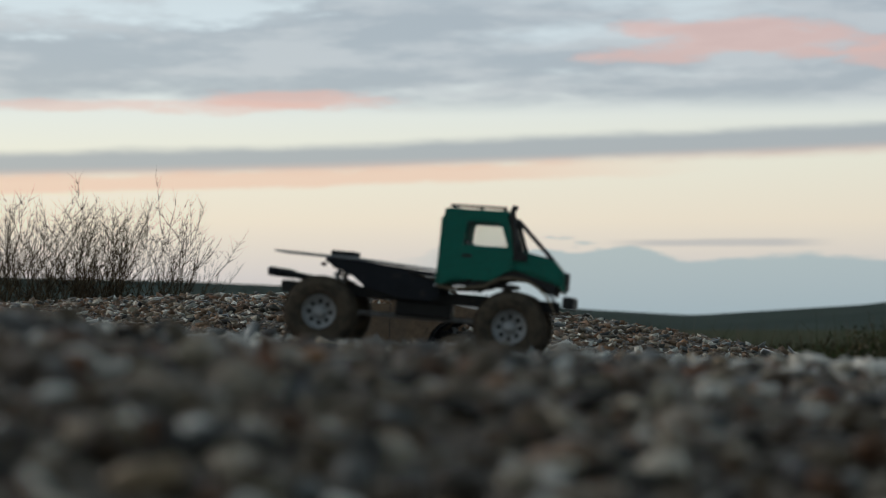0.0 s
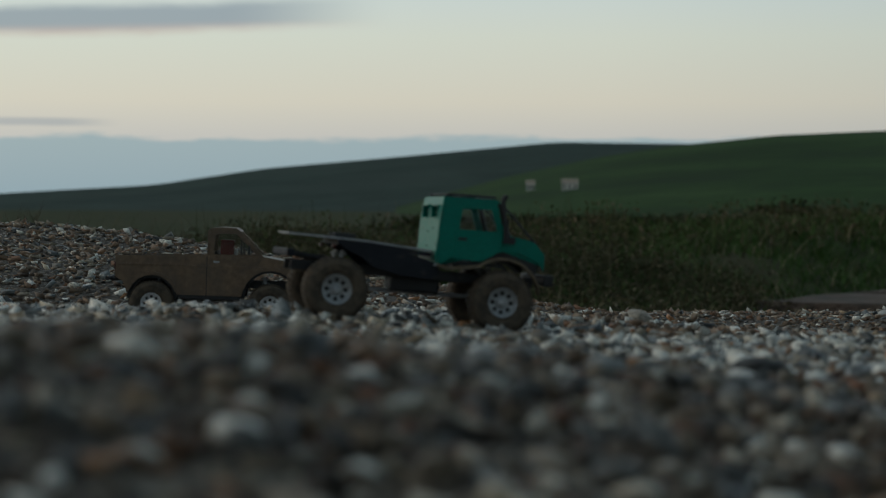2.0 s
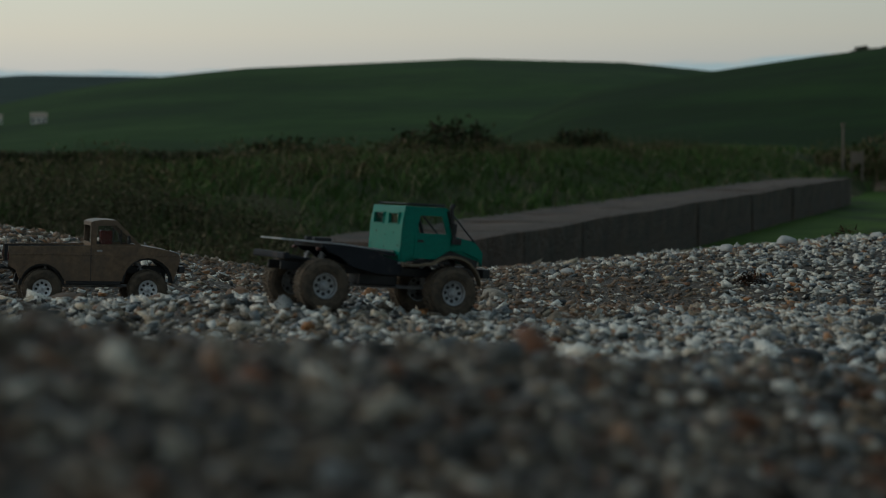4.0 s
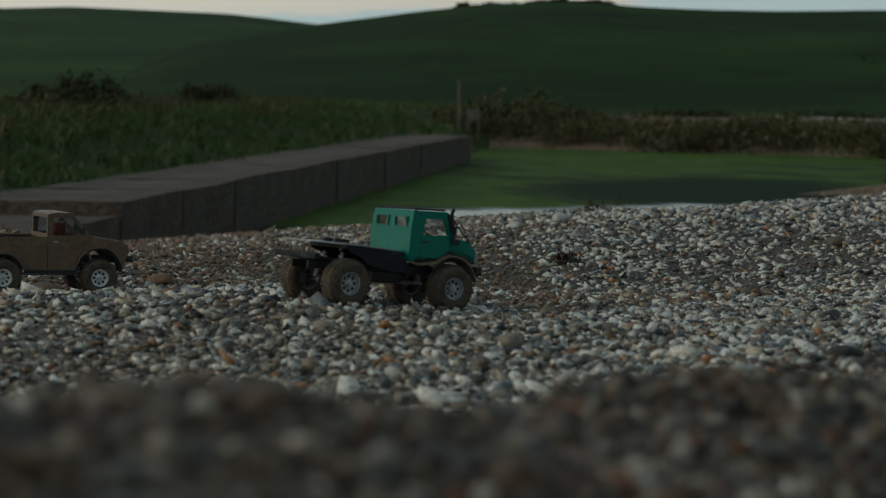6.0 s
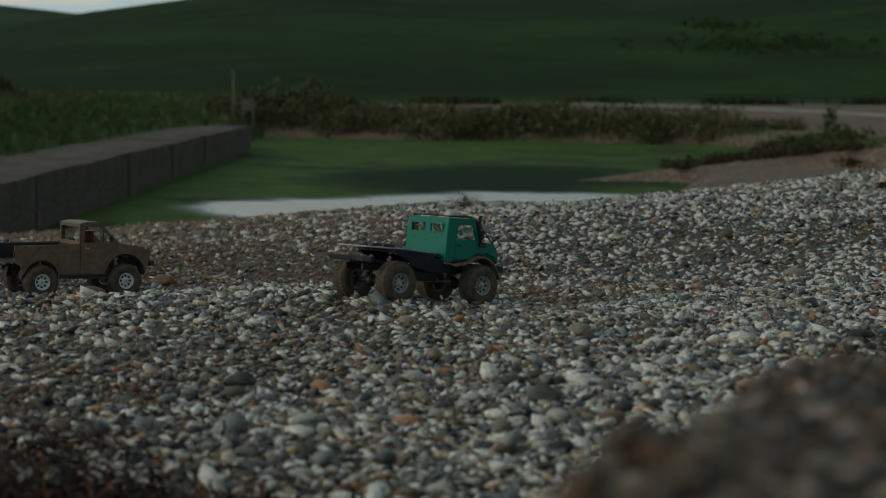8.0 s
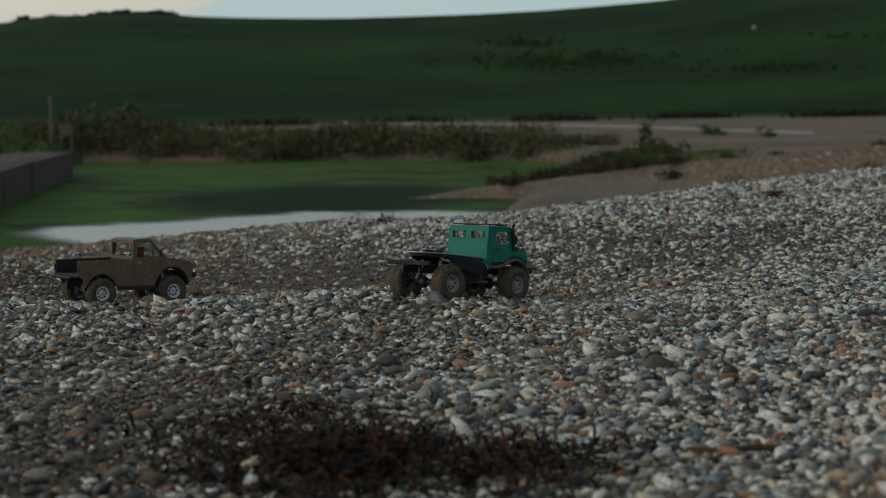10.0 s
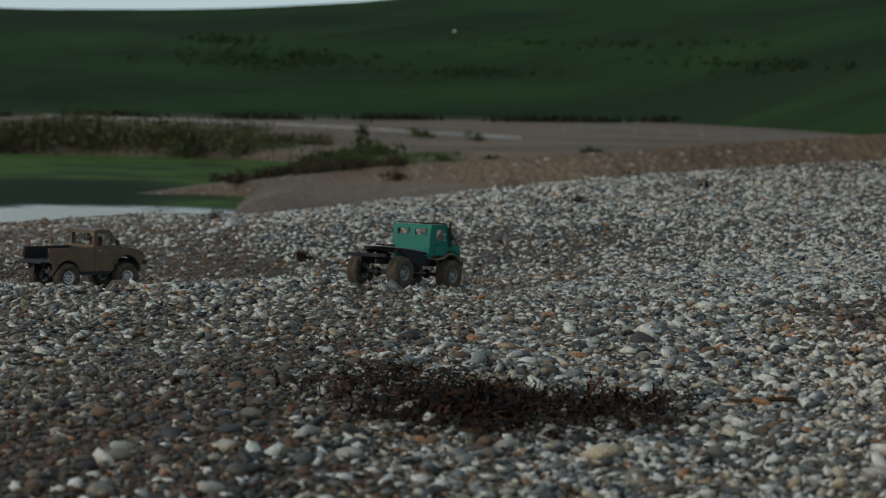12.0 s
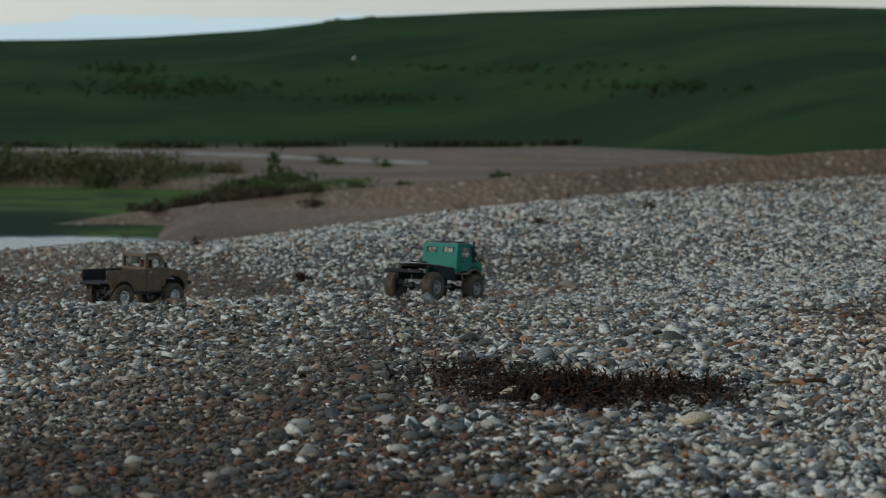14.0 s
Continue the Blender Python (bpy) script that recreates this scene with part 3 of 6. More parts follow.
def lagoon_material():
    m = bpy.data.materials.new("lagoon_surface")
    m.use_nodes = True
    t = m.node_tree
    b = t.nodes["Principled BSDF"]
    v = t.nodes.new("ShaderNodeTexCoord").outputs["Object"]
    mp = t.nodes.new("ShaderNodeMapping")
    mp.inputs["Rotation"].default_value = (0, 0, radians(36))
    mp.inputs["Scale"].default_value = (1.0, 0.35, 1.0)
    t.links.new(v, mp.inputs[0])
    n1 = noise_tex(t, mp.outputs[0], 0.16, 6, 0.6)
    sp = t.nodes.new("ShaderNodeSeparateXYZ")
    t.links.new(v, sp.inputs[0])
    # open water lies in a long pool along the beach, algae covers the rest
    dx, dy = math_node(t, "SUBTRACT", sp.outputs[0], 24.4), math_node(t, "SUBTRACT", sp.outputs[1], 33.5)
    along = math_node(t, "SUBTRACT", math_node(t, "MULTIPLY", dx, 0.819 / 6.2), math_node(t, "MULTIPLY", dy, 0.574 / 6.2))
    out = math_node(t, "ADD", math_node(t, "MULTIPLY", dx, 0.574 / 8), math_node(t, "MULTIPLY", dy, 0.819 / 8))
    d = math_node(t, "ADD", math_node(t, "MULTIPLY", along, along), math_node(t, "MULTIPLY", out, out))
    d = math_node(t, "ADD", d, math_node(t, "MULTIPLY", math_node(t, "SUBTRACT", n1, 0.5), 2.4))
    cover = t.nodes.new("ShaderNodeMapRange")
    cover.interpolation_type = "SMOOTHSTEP"
    cover.inputs[1].default_value, cover.inputs[2].default_value = 0.85, 1.25
    t.links.new(d, cover.inputs[0])
    n2 = noise_tex(t, mp.outputs[0], 0.35, 5, 0.6)
    holes = t.nodes.new("ShaderNodeMapRange")
    holes.interpolation_type = "SMOOTHSTEP"
    holes.inputs[1].default_value, holes.inputs[2].default_value = 0.60, 0.50
    t.links.new(n2, holes.inputs[0])
    algae = cover.outputs[0]
    green = ramp(t, noise_tex(t, v, 0.8, 5), [(0.3, (0.050, 0.086, 0.016)), (0.5, (0.072, 0.126, 0.022)), (0.7, (0.105, 0.158, 0.038))])
    green = mix(t, holes.outputs[0], (0.040, 0.056, 0.022), green)
    ux, uy = math_node(t, "SUBTRACT", sp.outputs[0], 33.5), math_node(t, "SUBTRACT", sp.outputs[1], 47.0)
    pa = math_node(t, "SUBTRACT", math_node(t, "MULTIPLY", ux, 0.78 / 5.0), math_node(t, "MULTIPLY", uy, 0.62 / 5.0))
    po = math_node(t, "ADD", math_node(t, "MULTIPLY", ux, 0.62 / 9.5), math_node(t, "MULTIPLY", uy, 0.78 / 9.5))
    pd = math_node(t, "ADD", math_node(t, "ADD", math_node(t, "MULTIPLY", pa, pa), math_node(t, "MULTIPLY", po, po)), math_node(t, "MULTIPLY", math_node(t, "SUBTRACT", n2, 0.5), 3.0))
    murk = t.nodes.new("ShaderNodeMapRange")
    murk.inputs[1].default_value, murk.inputs[2].default_value = 1.2, 0.6
    t.links.new(pd, murk.inputs[0])
    green = mix(t, murk.outputs[0], green, (0.016, 0.034, 0.012))
    col = mix(t, algae, (0.03, 0.034, 0.03), green)
    t.links.new(col, b.inputs["Base Color"])
    t.links.new(math_node(t, "MULTIPLY_ADD", algae, 0.55, 0.18), b.inputs["Roughness"])
    t.links.new(math_node(t, "MULTIPLY_ADD", algae, -0.48, 0.5), b.inputs["Specular IOR Level"])
    bp = node(t, "ShaderNodeBump", Strength=0.06, Distance=0.02)
    t.links.new(noise_tex(t, v, 3.0, 3), bp.inputs["Height"])
    t.links.new(bp.outputs[0], b.inputs["Normal"])
    return m


M_LAGOON = lagoon_material()
build_lagoon()


def at_wall(s, q, z):
    p = WALL_A + WALL_U * s + WALL_N * q
    return Vector((p[0], p[1], z))


def build_quay():
    quay = thing("quay_wall", Matrix.Identity(4), "weathered concrete quay wall with flat walkway beside the lagoon", "wall")
    quay["kind"] = "structure"
    turn = math.atan2(WALL_U[1], WALL_U[0])
    s, i = 0.0, 0
    while s < 58:
        size = 3.9 + 0.5 * random.random()
        drop = random.uniform(-0.012, 0.012) - (0.2 if s < 1 else 0)
        bow = -0.5
        bm = bmesh.new()
        box(bm, 0.002, size - 0.002, bow + random.uniform(-0.02, 0.02), 2.5 + bow, -2.9, QUAY_Z + drop)
        bmesh.ops.subdivide_edges(bm, edges=bm.edges[:], cuts=3, use_grid_fill=True)
        for v in bm.verts:
            v.co += noise.noise_vector(v.co * 1.3 + Vector((s, 3, 0))) * 0.035
        p = at_wall(s, 0, 0)
        ob = part("concrete_block", bm, M_CONCRETE, quay)
        ob.matrix_world = Matrix.Translation(p) @ Matrix.Rotation(turn, 4, "Z")
        s += size
        i += 1
    # broken footing courses at the near end
    for s0, q0, top, length, depth in ((-3.5, -0.4, -1.55, 3.6, 2.2), (-7.0, -0.2, -1.75, 3.8, 2.0), (-3.0, -1.6, -1.85, 5.0, 1.1), (2.0, -1.5, -1.95, 4.2, 1.2)):
        bm = bmesh.new()
        box(bm, 0, length, 0, depth, -3.0, top)
        bmesh.ops.subdivide_edges(bm, edges=bm.edges[:], cuts=3, use_grid_fill=True)
        for v in bm.verts:
            v.co += noise.noise_vector(v.co * 1.1 + Vector((s0, q0, 0))) * 0.10
        ob = part("footing_block", bm, M_CONCRETE, quay)
        ob.matrix_world = Matrix.Translation(at_wall(s0, q0, 0)) @ Matrix.Rotation(turn, 4, "Z")


build_quay()


# ---- blades, twigs and leaves ----
def blades(name, xy, height, width, lean, mat, label, category="grass", ground=land, sink=0.02):
    """One object of many bent blades, each three quads tapering to the tip."""
    n = len(xy)
    x, y = xy[:, 0], xy[:, 1]
    z = ground(x, y) - sink
    h = height * rng.uniform(0.45, 1.15, n)
    w = width * rng.uniform(0.6, 1.3, n)
    a, b = rng.uniform(0, 2 * np.pi, n), rng.uniform(0, 2 * np.pi, n)
    ln = lean * rng.uniform(0.2, 1.3, n) * h
    rows = []
    for f in (0, 0.4, 0.75, 1.0):
        cx, cy, cz = x + np.cos(b) * ln * f * f, y + np.sin(b) * ln * f * f, z + h * f * (1 - 0.15 * f * lean)
        ww = w * (1 - 0.92 * f) / 2
        rows.append(np.stack([cx - np.cos(a) * ww, cy - np.sin(a) * ww, cz], -1))
        rows.append(np.stack([cx + np.cos(a) * ww, cy + np.sin(a) * ww, cz], -1))
    V = np.stack(rows, 1).reshape(-1, 3)
    base = (np.arange(n) * 8)[:, None, None]
    F = (base + np.array([[0, 1, 3, 2], [2, 3, 5, 4], [4, 5, 7, 6]])[None]).reshape(-1, 4)
    return tagged(raw(name, V, F, mat), label, category, kind="stuff")


def polar(az0, az1, r0, r1, n, hub=HUB):
    a, r = np.radians(rng.uniform(az0, az1, n)), np.sqrt(rng.uniform(r0 ** 2, r1 ** 2, n))
    return np.stack([hub[0] + r * np.sin(a), hub[1] + r * np.cos(a)], -1)


def along_wall(s0, s1, q0, q1, n):
    s, q = rng.uniform(s0, s1, n), rng.uniform(q0, q1, n)
    return WALL_A + s[:, None] * WALL_U + q[:, None] * WALL_N


def tufted(xy, per, spread):
    """Gathers blades into tussocks round the points given."""
    k = np.repeat(xy, per, 0)
    return k + rng.normal(0, spread, k.shape)


blades("bank_grass", tufted(along_wall(-2, 80, 2.6, 11, 1300), 28, 0.30), 0.38, 0.035, 1.2, M_GRASS, "long green grass on the bank behind the quay")
blades("pale_grass", tufted(along_wall(10, 70, 5, 13, 260), 14, 0.25), 0.55, 0.05, 0.7, M_DRY, "pale dry seed grass along the bank top")


def bush(name, cx, cy, rx, ry, high, n, mat, label, leaf=0.06, stems=7):
    """Stems from the ground and a ragged crown of leaves in clumps."""
    z0 = float(land(cx, cy))
    ob = thing(name, Matrix.Translation((cx, cy, z0 - 0.03)), label, "bush")
    for _ in range(stems):
        bm = bmesh.new()
        a, f = random.uniform(0, 6.28), random.uniform(0.2, 0.8)
        tip = Vector((math.cos(a) * rx * f, math.sin(a) * ry * f, high * random.uniform(0.5, 0.85)))
        mid = tip * 0.5 + Vector((0, 0, high * 0.12))
        rod(bm, (0, 0, 0), mid, high * 0.02, high * 0.013, 6)
        rod(bm, mid, tip, high * 0.013, high * 0.004, 5)
        part("stem", bm, M_TWIG, ob)
    k = max(8, n // 60)
    ca, cr = rng.uniform(0, 2 * np.pi, k), np.sqrt(rng.uniform(0.05, 1, k))
    chh = rng.uniform(0.25, 1.0, k) * np.sqrt(np.clip(1.15 - cr ** 2, 0.1, 1))
    idx = rng.integers(0, k, n)
    spread = 0.20
    px = rx * (cr * np.cos(ca))[idx] + rng.normal(0, spread * rx, n)
    py = ry * (cr * np.sin(ca))[idx] + rng.normal(0, spread * ry, n)
    pz = np.maximum(high * 0.05, high * chh[idx] + rng.normal(0, spread * 0.6 * high, n))
    d1, d2 = rng.normal(size=(n, 3)), rng.normal(size=(n, 3))
    d1 /= np.linalg.norm(d1, axis=1)[:, None]
    d2 = np.cross(d1, d2)
    d2 /= np.linalg.norm(d2, axis=1)[:, None]
    ll = (leaf * rng.uniform(0.6, 1.4, n))[:, None]
    p = np.stack([px, py, pz], -1)
    V = np.stack([p - d1 * ll, p + d2 * ll * 0.45, p + d1 * ll, p - d2 * ll * 0.45], 1).reshape(-1, 3)
    raw("crown", V, np.arange(4 * n).reshape(-1, 4), mat, ob)
    return ob


def place(az, r, hub=HUB):
    return hub[0] + r * math.sin(radians(az)), hub[1] + r * math.cos(radians(az))


# dead stems on the crest where the shot begins
EYE_A = np.array([0.9, -3.5])


def stem_bush(az, r, wide, high, n, label):
    """Bare branching stems that fan out of one root."""
    cx, cy = place(az, r, EYE_A)
    z0 = float(land(cx, cy))
    ob = thing("dry_bush", Matrix.Translation((cx, cy, z0 - 0.05)), label, "bush", "dry bushes on the crest")
    V, F = [], []

    def twig(p, d, length, w, depth):
        q = p
        for k in range(4):
            d = (d + Vector((random.gauss(0, 0.12), random.gauss(0, 0.12), random.gauss(0.06, 0.08)))).normalized()
            e = q + d * length / 4
            s = d.cross(Vector((random.random() - 0.5, random.random() - 0.5, 0.2))).normalized()
            s2 = d.cross(s)
            b = len(V)
            for c, ww in ((q, w * (1 - k * 0.22)), (e, w * (1 - (k + 1) * 0.22))):
                for m in range(3):
                    a = m * 2.094
                    V.append(c + (s * math.cos(a) + s2 * math.sin(a)) * ww)
            for m in range(3):
                o = (m + 1) % 3
                F.append((b + m, b + o, b + 3 + o, b + 3 + m))
            if depth and k > 0:
                for _ in range(2 if depth > 1 else 3):
                    side = (d + Vector((random.gauss(0, 0.5), random.gauss(0, 0.5), random.gauss(0.1, 0.3)))).normalized()
                    twig(e, side, length * random.uniform(0.25, 0.5), w * 0.55, depth - 1)
            q = e
    for _ in range(n):
        a, f = random.uniform(0, 6.28), random.uniform(0.1, 1.0)
        root = Vector((math.cos(a) * wide * 0.36 * f, math.sin(a) * wide * 0.36 * f, 0))
        d = Vector((math.cos(a) * 0.85 * f, math.sin(a) * 0.85 * f, 1))
        twig(root, d.normalized(), high * random.uniform(0.35, 1.0), high * 0.0060, 2)
    raw("twig_mass", [tuple(v) for v in V], F, M_TWIG, ob)["kind"] = "stuff"
    return ob


stem_bush(-22.6, 10.5, 1.1, 0.54, 120, "bare brown bush of thin dead stems on the shingle crest")
stem_bush(-25.5, 10.0, 1.1, 0.52, 90, "bare brown bush of thin dead stems on the shingle crest")
stem_bush(-15.3, 10.2, 1.3, 0.24, 34, "low bush of thin dead stems on the shingle crest")
stem_bush(-18.0, 10.8, 0.8, 0.30, 40, "low bush of thin dead stems on the shingle crest")

# scrub in the hollow behind the crest
def thicket(name, centres, size, per, leaf, mat, label, stalks=9, base=None):
    """Lumpy scrub: leaves in clumps and bare stalks between, as one mass."""
    n = len(centres)
    rad = size * rng.uniform(0.55, 1.25, n)
    base = land(centres[:, 0], centres[:, 1]) if base is None else base
    k = np.repeat(np.arange(n), per)
    m = len(k)
    u = np.clip(rng.normal(0, 0.42, (m, 3)), -0.85, 0.85)
    p = np.stack([centres[k, 0] + u[:, 0] * rad[k], centres[k, 1] + u[:, 1] * rad[k], base[k] + rad[k] * np.abs(0.35 + 0.55 * u[:, 2])], -1)
    d1, d2 = rng.normal(size=(m, 3)), rng.normal(size=(m, 3))
    d1 /= np.linalg.norm(d1, axis=1)[:, None]
    d2 = np.cross(d1, d2)
    d2 /= np.linalg.norm(d2, axis=1)[:, None]
    ll = (leaf * rng.uniform(0.6, 1.5, m))[:, None]
    V = [np.stack([p - d1 * ll, p + d2 * ll * 0.4, p + d1 * ll, p - d2 * ll * 0.4], 1).reshape(-1, 3)]
    k = np.repeat(np.arange(n), stalks)
    m2 = len(k)
    q = np.stack([centres[k, 0] + rng.normal(0, 0.4, m2) * rad[k], centres[k, 1] + rng.normal(0, 0.4, m2) * rad[k], base[k]], -1)
    tip = q + np.stack([rng.normal(0, 0.18, m2) * rad[k], rng.normal(0, 0.18, m2) * rad[k], rad[k] * rng.uniform(0.6, 1.1, m2)], -1)
    a = rng.uniform(0, 6.283, m2)
    w = np.stack([np.cos(a), np.sin(a), 0 * a], -1) * (leaf * 0.22)
    V.append(np.stack([q - w, q + w, tip + w * 0.3, tip - w * 0.3], 1).reshape(-1, 3))
    V = np.concatenate(V)
    return tagged(raw(name, V, np.arange(len(V)).reshape(-1, 4), mat), label, "scrub", kind="stuff")


thicket("brown_scrub", polar(4, 16.0, 20, 36, 190), 0.68, 400, 0.030, M_DRY, "dense brown and olive scrub behind the shingle")
blades("hollow_grass", tufted(along_wall(-6, 4, 1.5, 7, 200), 22, 0.25), 0.42, 0.045, 0.8, M_GRASS, "rank green grass in the hollow", "grass")
thicket("low_scrub", polar(-16, 6, 22, 38, 240), 0.44, 220, 0.030, M_DARK_SCRUB, "low dark scrub behind the shingle crest")
blades("dry_weeds", polar(-12, -1, 26, 30, 500, np.array([0.3, -3.8])), 0.75, 0.02, 0.4, M_DRY, "thin dry weeds standing over the scrub", "weeds")


# ---- fields, far shore and single plants ----
EYE_C, EYE_D, EYE_E = np.array([-0.77, -4.36]), np.array([-2.64, -4.89]), np.array([-5.15, -5.57])


def far_bush(az, r, eye, wide, high, mat, label, n=500, hollow=0.0):
    x, y = place(az, r, eye)
    ob = bush("bush", x, y, wide / 2, wide / 2, high, n, mat, label, leaf=0.05 * high + 0.05)
    ob.location.z -= hollow
    return ob


for az, r, wide, high in ((14.1, 70, 2.6, 1.3), (13.2, 74, 2.2, 1.1), (17.0, 66, 2.2, 1.2), (18.0, 68, 2.4, 1.35), (17.5, 64, 2.0, 1.0), (21.2, 84, 2.2, 1.3), (9.6, 80, 3.6, 1.1), (7.0, 76, 3.2, 1.2), (5.2, 60, 2.6, 1.0)):
    far_bush(az, r, EYE_C, wide, high, M_LEAF, "dark rounded thorn bush on the pasture", 2600, 0.42)
for az, r, wide, high in ((29.2, 112, 4.2, 2.2), (30.3, 113, 3.8, 2.0), (31.5, 112, 3.6, 1.8), (33.6, 104, 3.4, 1.6), (34.8, 103, 3.6, 1.5), (36.0, 104, 4.0, 1.7), (37.2, 102, 3.6, 1.6), (38.3, 100, 3.6, 1.6), (39.3, 98, 3.0, 1.5)):
    far_bush(az, r, EYE_D, wide, high, M_SCRUB, "olive scrub on the far bank of the lagoon", 600)
for az, r, wide, high in ((44.4, 90, 1.7, 1.5), (43.2, 88, 1.6, 0.8), (44.9, 87, 1.9, 0.7), (50.3, 92, 1.0, 0.55), (47.7, 84, 0.6, 0.35), (48.9, 84, 0.7, 0.35), (49.5, 80, 0.8, 0.4), (46.5, 82, 0.6, 0.3), (47.2, 120, 1.4, 0.6), (45.9, 130, 1.6, 0.7), (46.1, 128, 1.4, 0.6)):
    far_bush(az, r, EYE_E, wide, high * 0.8, M_SHRUB, "small green shrub on the brown shingle", 260)
def behind_shore(az0, az1, d0, d1, n):
    az = rng.uniform(az0, az1, n)
    r = np.interp(az, SHORE_AZ, SHORE_R) + rng.uniform(d0, d1, n)
    return np.stack([HUB[0] + r * np.sin(np.radians(az)), HUB[1] + r * np.cos(np.radians(az))], -1)


thicket("shore_scrub", behind_shore(28, 41, 2, 16, 230), 1.25, 90, 0.10, M_SCRUB, "olive and brown scrub on the far shore", 6)
thicket("bank_scrub", along_wall(4, 75, 5, 14, 90), 0.75, 160, 0.05, M_SCRUB, "olive scrub among the grass of the bank", 5)
blades("marsh_grass", tufted(np.concatenate([polar(40.5, 46.5, 77, 92, 70, EYE_E), polar(35, 43, 92, 106, 60, EYE_E)]), 34, 0.75), 0.26, 0.08, 0.9, M_GRASS, "green marsh plants at the lagoon's edge", "grass")
thicket("marsh_scrub", np.concatenate([polar(40.6, 43.6, 63, 90, 110, EYE_E), polar(43.6, 45.3, 62, 76, 50, EYE_E)]), 0.34, 70, 0.07, M_DARK_SCRUB, "low dark brown and olive marsh scrub at the lagoon's end", 5)
thicket("marsh_herbs", polar(41.0, 44.6, 76, 92, 70, EYE_E), 0.40, 60, 0.07, M_SHRUB, "low green marsh plants at the lagoon's end", 4)
thicket("flat_scrub", np.concatenate([polar(41.8, 43.6, 104, 110, 22, EYE_E), polar(38, 41.5, 108, 116, 40, EYE_E)]), 0.65, 80, 0.08, M_SCRUB, "olive scrub on the flats behind the lagoon", 5)
blades("pasture_tufts", tufted(polar(4, 30, 45, 150, 420), 26, 1.0), 0.40, 0.12, 0.6, M_GRASS, "rough tussocks of pasture grass", "grass")


def hedge(points, high, label):
    xy = np.concatenate([np.stack([rng.normal(x, 1.6, 130), rng.normal(y, 1.6, 130)], -1) for x, y in points])
    return blades("hedge", xy, high, 0.35, 0.6, M_HEDGE, label, "hedge")


M_HEDGE = material("hedge_leaves", [(0.0, (0.025, 0.036, 0.016)), (0.5, (0.04, 0.045, 0.022)), (0.8, (0.06, 0.05, 0.03))], 0.85, per="island", bump=0, gloss=0.04)
hedge([place(a, 235 + 6 * math.sin(a), EYE_D) for a in np.arange(14, 64, 0.9) if math.sin(a * 1.7) > -0.3], 0.9, "dark field hedge at the foot of the hill")
hedge([place(a, 190 + 10 * math.sin(a * 0.8), EYE_C) for a in np.arange(4, 24, 0.6)], 1.4, "dark field hedge across the flats")


def ridge_trees():
    """Scattered trees and gorse along the skyline and on the slope, each a thing."""
    base = bush("tree", 0, 0, 3.2, 3.2, 5.0, 1000, M_LEAF, "small dark wind-shaped tree on the hill", leaf=0.95)
    spots = []
    for az, k in ((26.8, 700), (27.6, 700), (27.2, 706), (28.5, 705), (29.3, 702), (29.8, 708), (46.3, 712), (46.7, 706), (47.3, 708), (47.0, 712), (55.5, 710), (55.9, 706), (54.9, 712), (51.3, 710), (58.7, 706), (59.0, 710), (59.3, 704), (59.7, 708), (60.1, 706), (45.9, 706), (46.5, 702), (31.2, 706), (24.8, 700)):
        spots.append((az, k, random.uniform(0.2, 0.42) * (2.2 if az > 46 else 1)))
    for az in (28.6, 29.0, 29.3, 29.9, 30.3, 30.7, 31.1, 31.6, 32.0, 32.4):
        spots.append((az, 714 + random.uniform(-4, 4), random.uniform(0.75, 1.1)))
    return base, spots


def hill_height(az, r):
    x, y = place(az, r)
    hit = scene.ray_cast(bpy.context.evaluated_depsgraph_get(), Vector((x, y, 400)), Vector((0, 0, -1)))
    return hit[1].z if hit[0] else 0.0


tree, spots = ridge_trees()
bpy.context.view_layer.update()
first = True
for az, r, s in spots:
    x, y = place(az, r)
    m = Matrix.Translation((x, y, hill_height(az, r) - 0.7 * s)) @ Matrix.Rotation(random.uniform(0, 6), 4, "Z") @ Matrix.Diagonal((s * 1.2, s * 1.2, s * random.uniform(0.4, 0.7), 1))
    if first:
        tree.matrix_world, first = m, False
    else:
        c = copy_thing(tree, m)
        c.matrix_basis = m
    tree["group"] = "trees and gorse on the hill"


def house(az, r, long, label):
    x, y, z = sight(EYE_C, 0.28, az, r)
    ob = thing("house", Matrix.Translation((x, y, z - 0.2)) @ Matrix.Rotation(radians(-8), 4, "Z") @ Matrix.Scale(0.50, 4), label, "house")
    bm = bmesh.new()
    box(bm, -long / 2, long / 2, -3, 3, 0, 4.0)
    part("wall", bm, M_WHITE, ob)
    bm = bmesh.new()
    a = [bm.verts.new((sx * (long / 2 + 0.4), y0, z0)) for sx in (-1, 1) for y0, z0 in ((-3.4, 3.9), (0, 6.6), (3.4, 3.9))]
    for f in ((0, 1, 4, 3), (1, 2, 5, 4), (0, 2, 1), (3, 4, 5), (0, 3, 5, 2)):
        bm.faces.new([a[i] for i in f])
    part("roof", bm, M_ROOF, ob)
    for k in range(3):
        bm = bmesh.new()
        xx = -long / 3 + k * long / 3
        box(bm, xx - 0.6, xx + 0.6, -3.05, -2.98, 1.5, 2.9)
        part("window", bm, M_BLACK, ob)


def sight(eye, height, az, up):
    """The place where a line of sight, in degrees and thousandths of a radian, meets the land."""
    w = Vector((math.sin(radians(az)), math.cos(radians(az)), up / 1000)).normalized()
    hit = scene.ray_cast(bpy.context.evaluated_depsgraph_get(), Vector((eye[0], eye[1], height)) + w * 60, w)
    return hit[1] if hit[0] else None


house(7.75, 8.0, 9, "pale rendered farmhouse far off below the hill")
house(6.75, 7.6, 5, "pale rendered farm building far off below the hill")

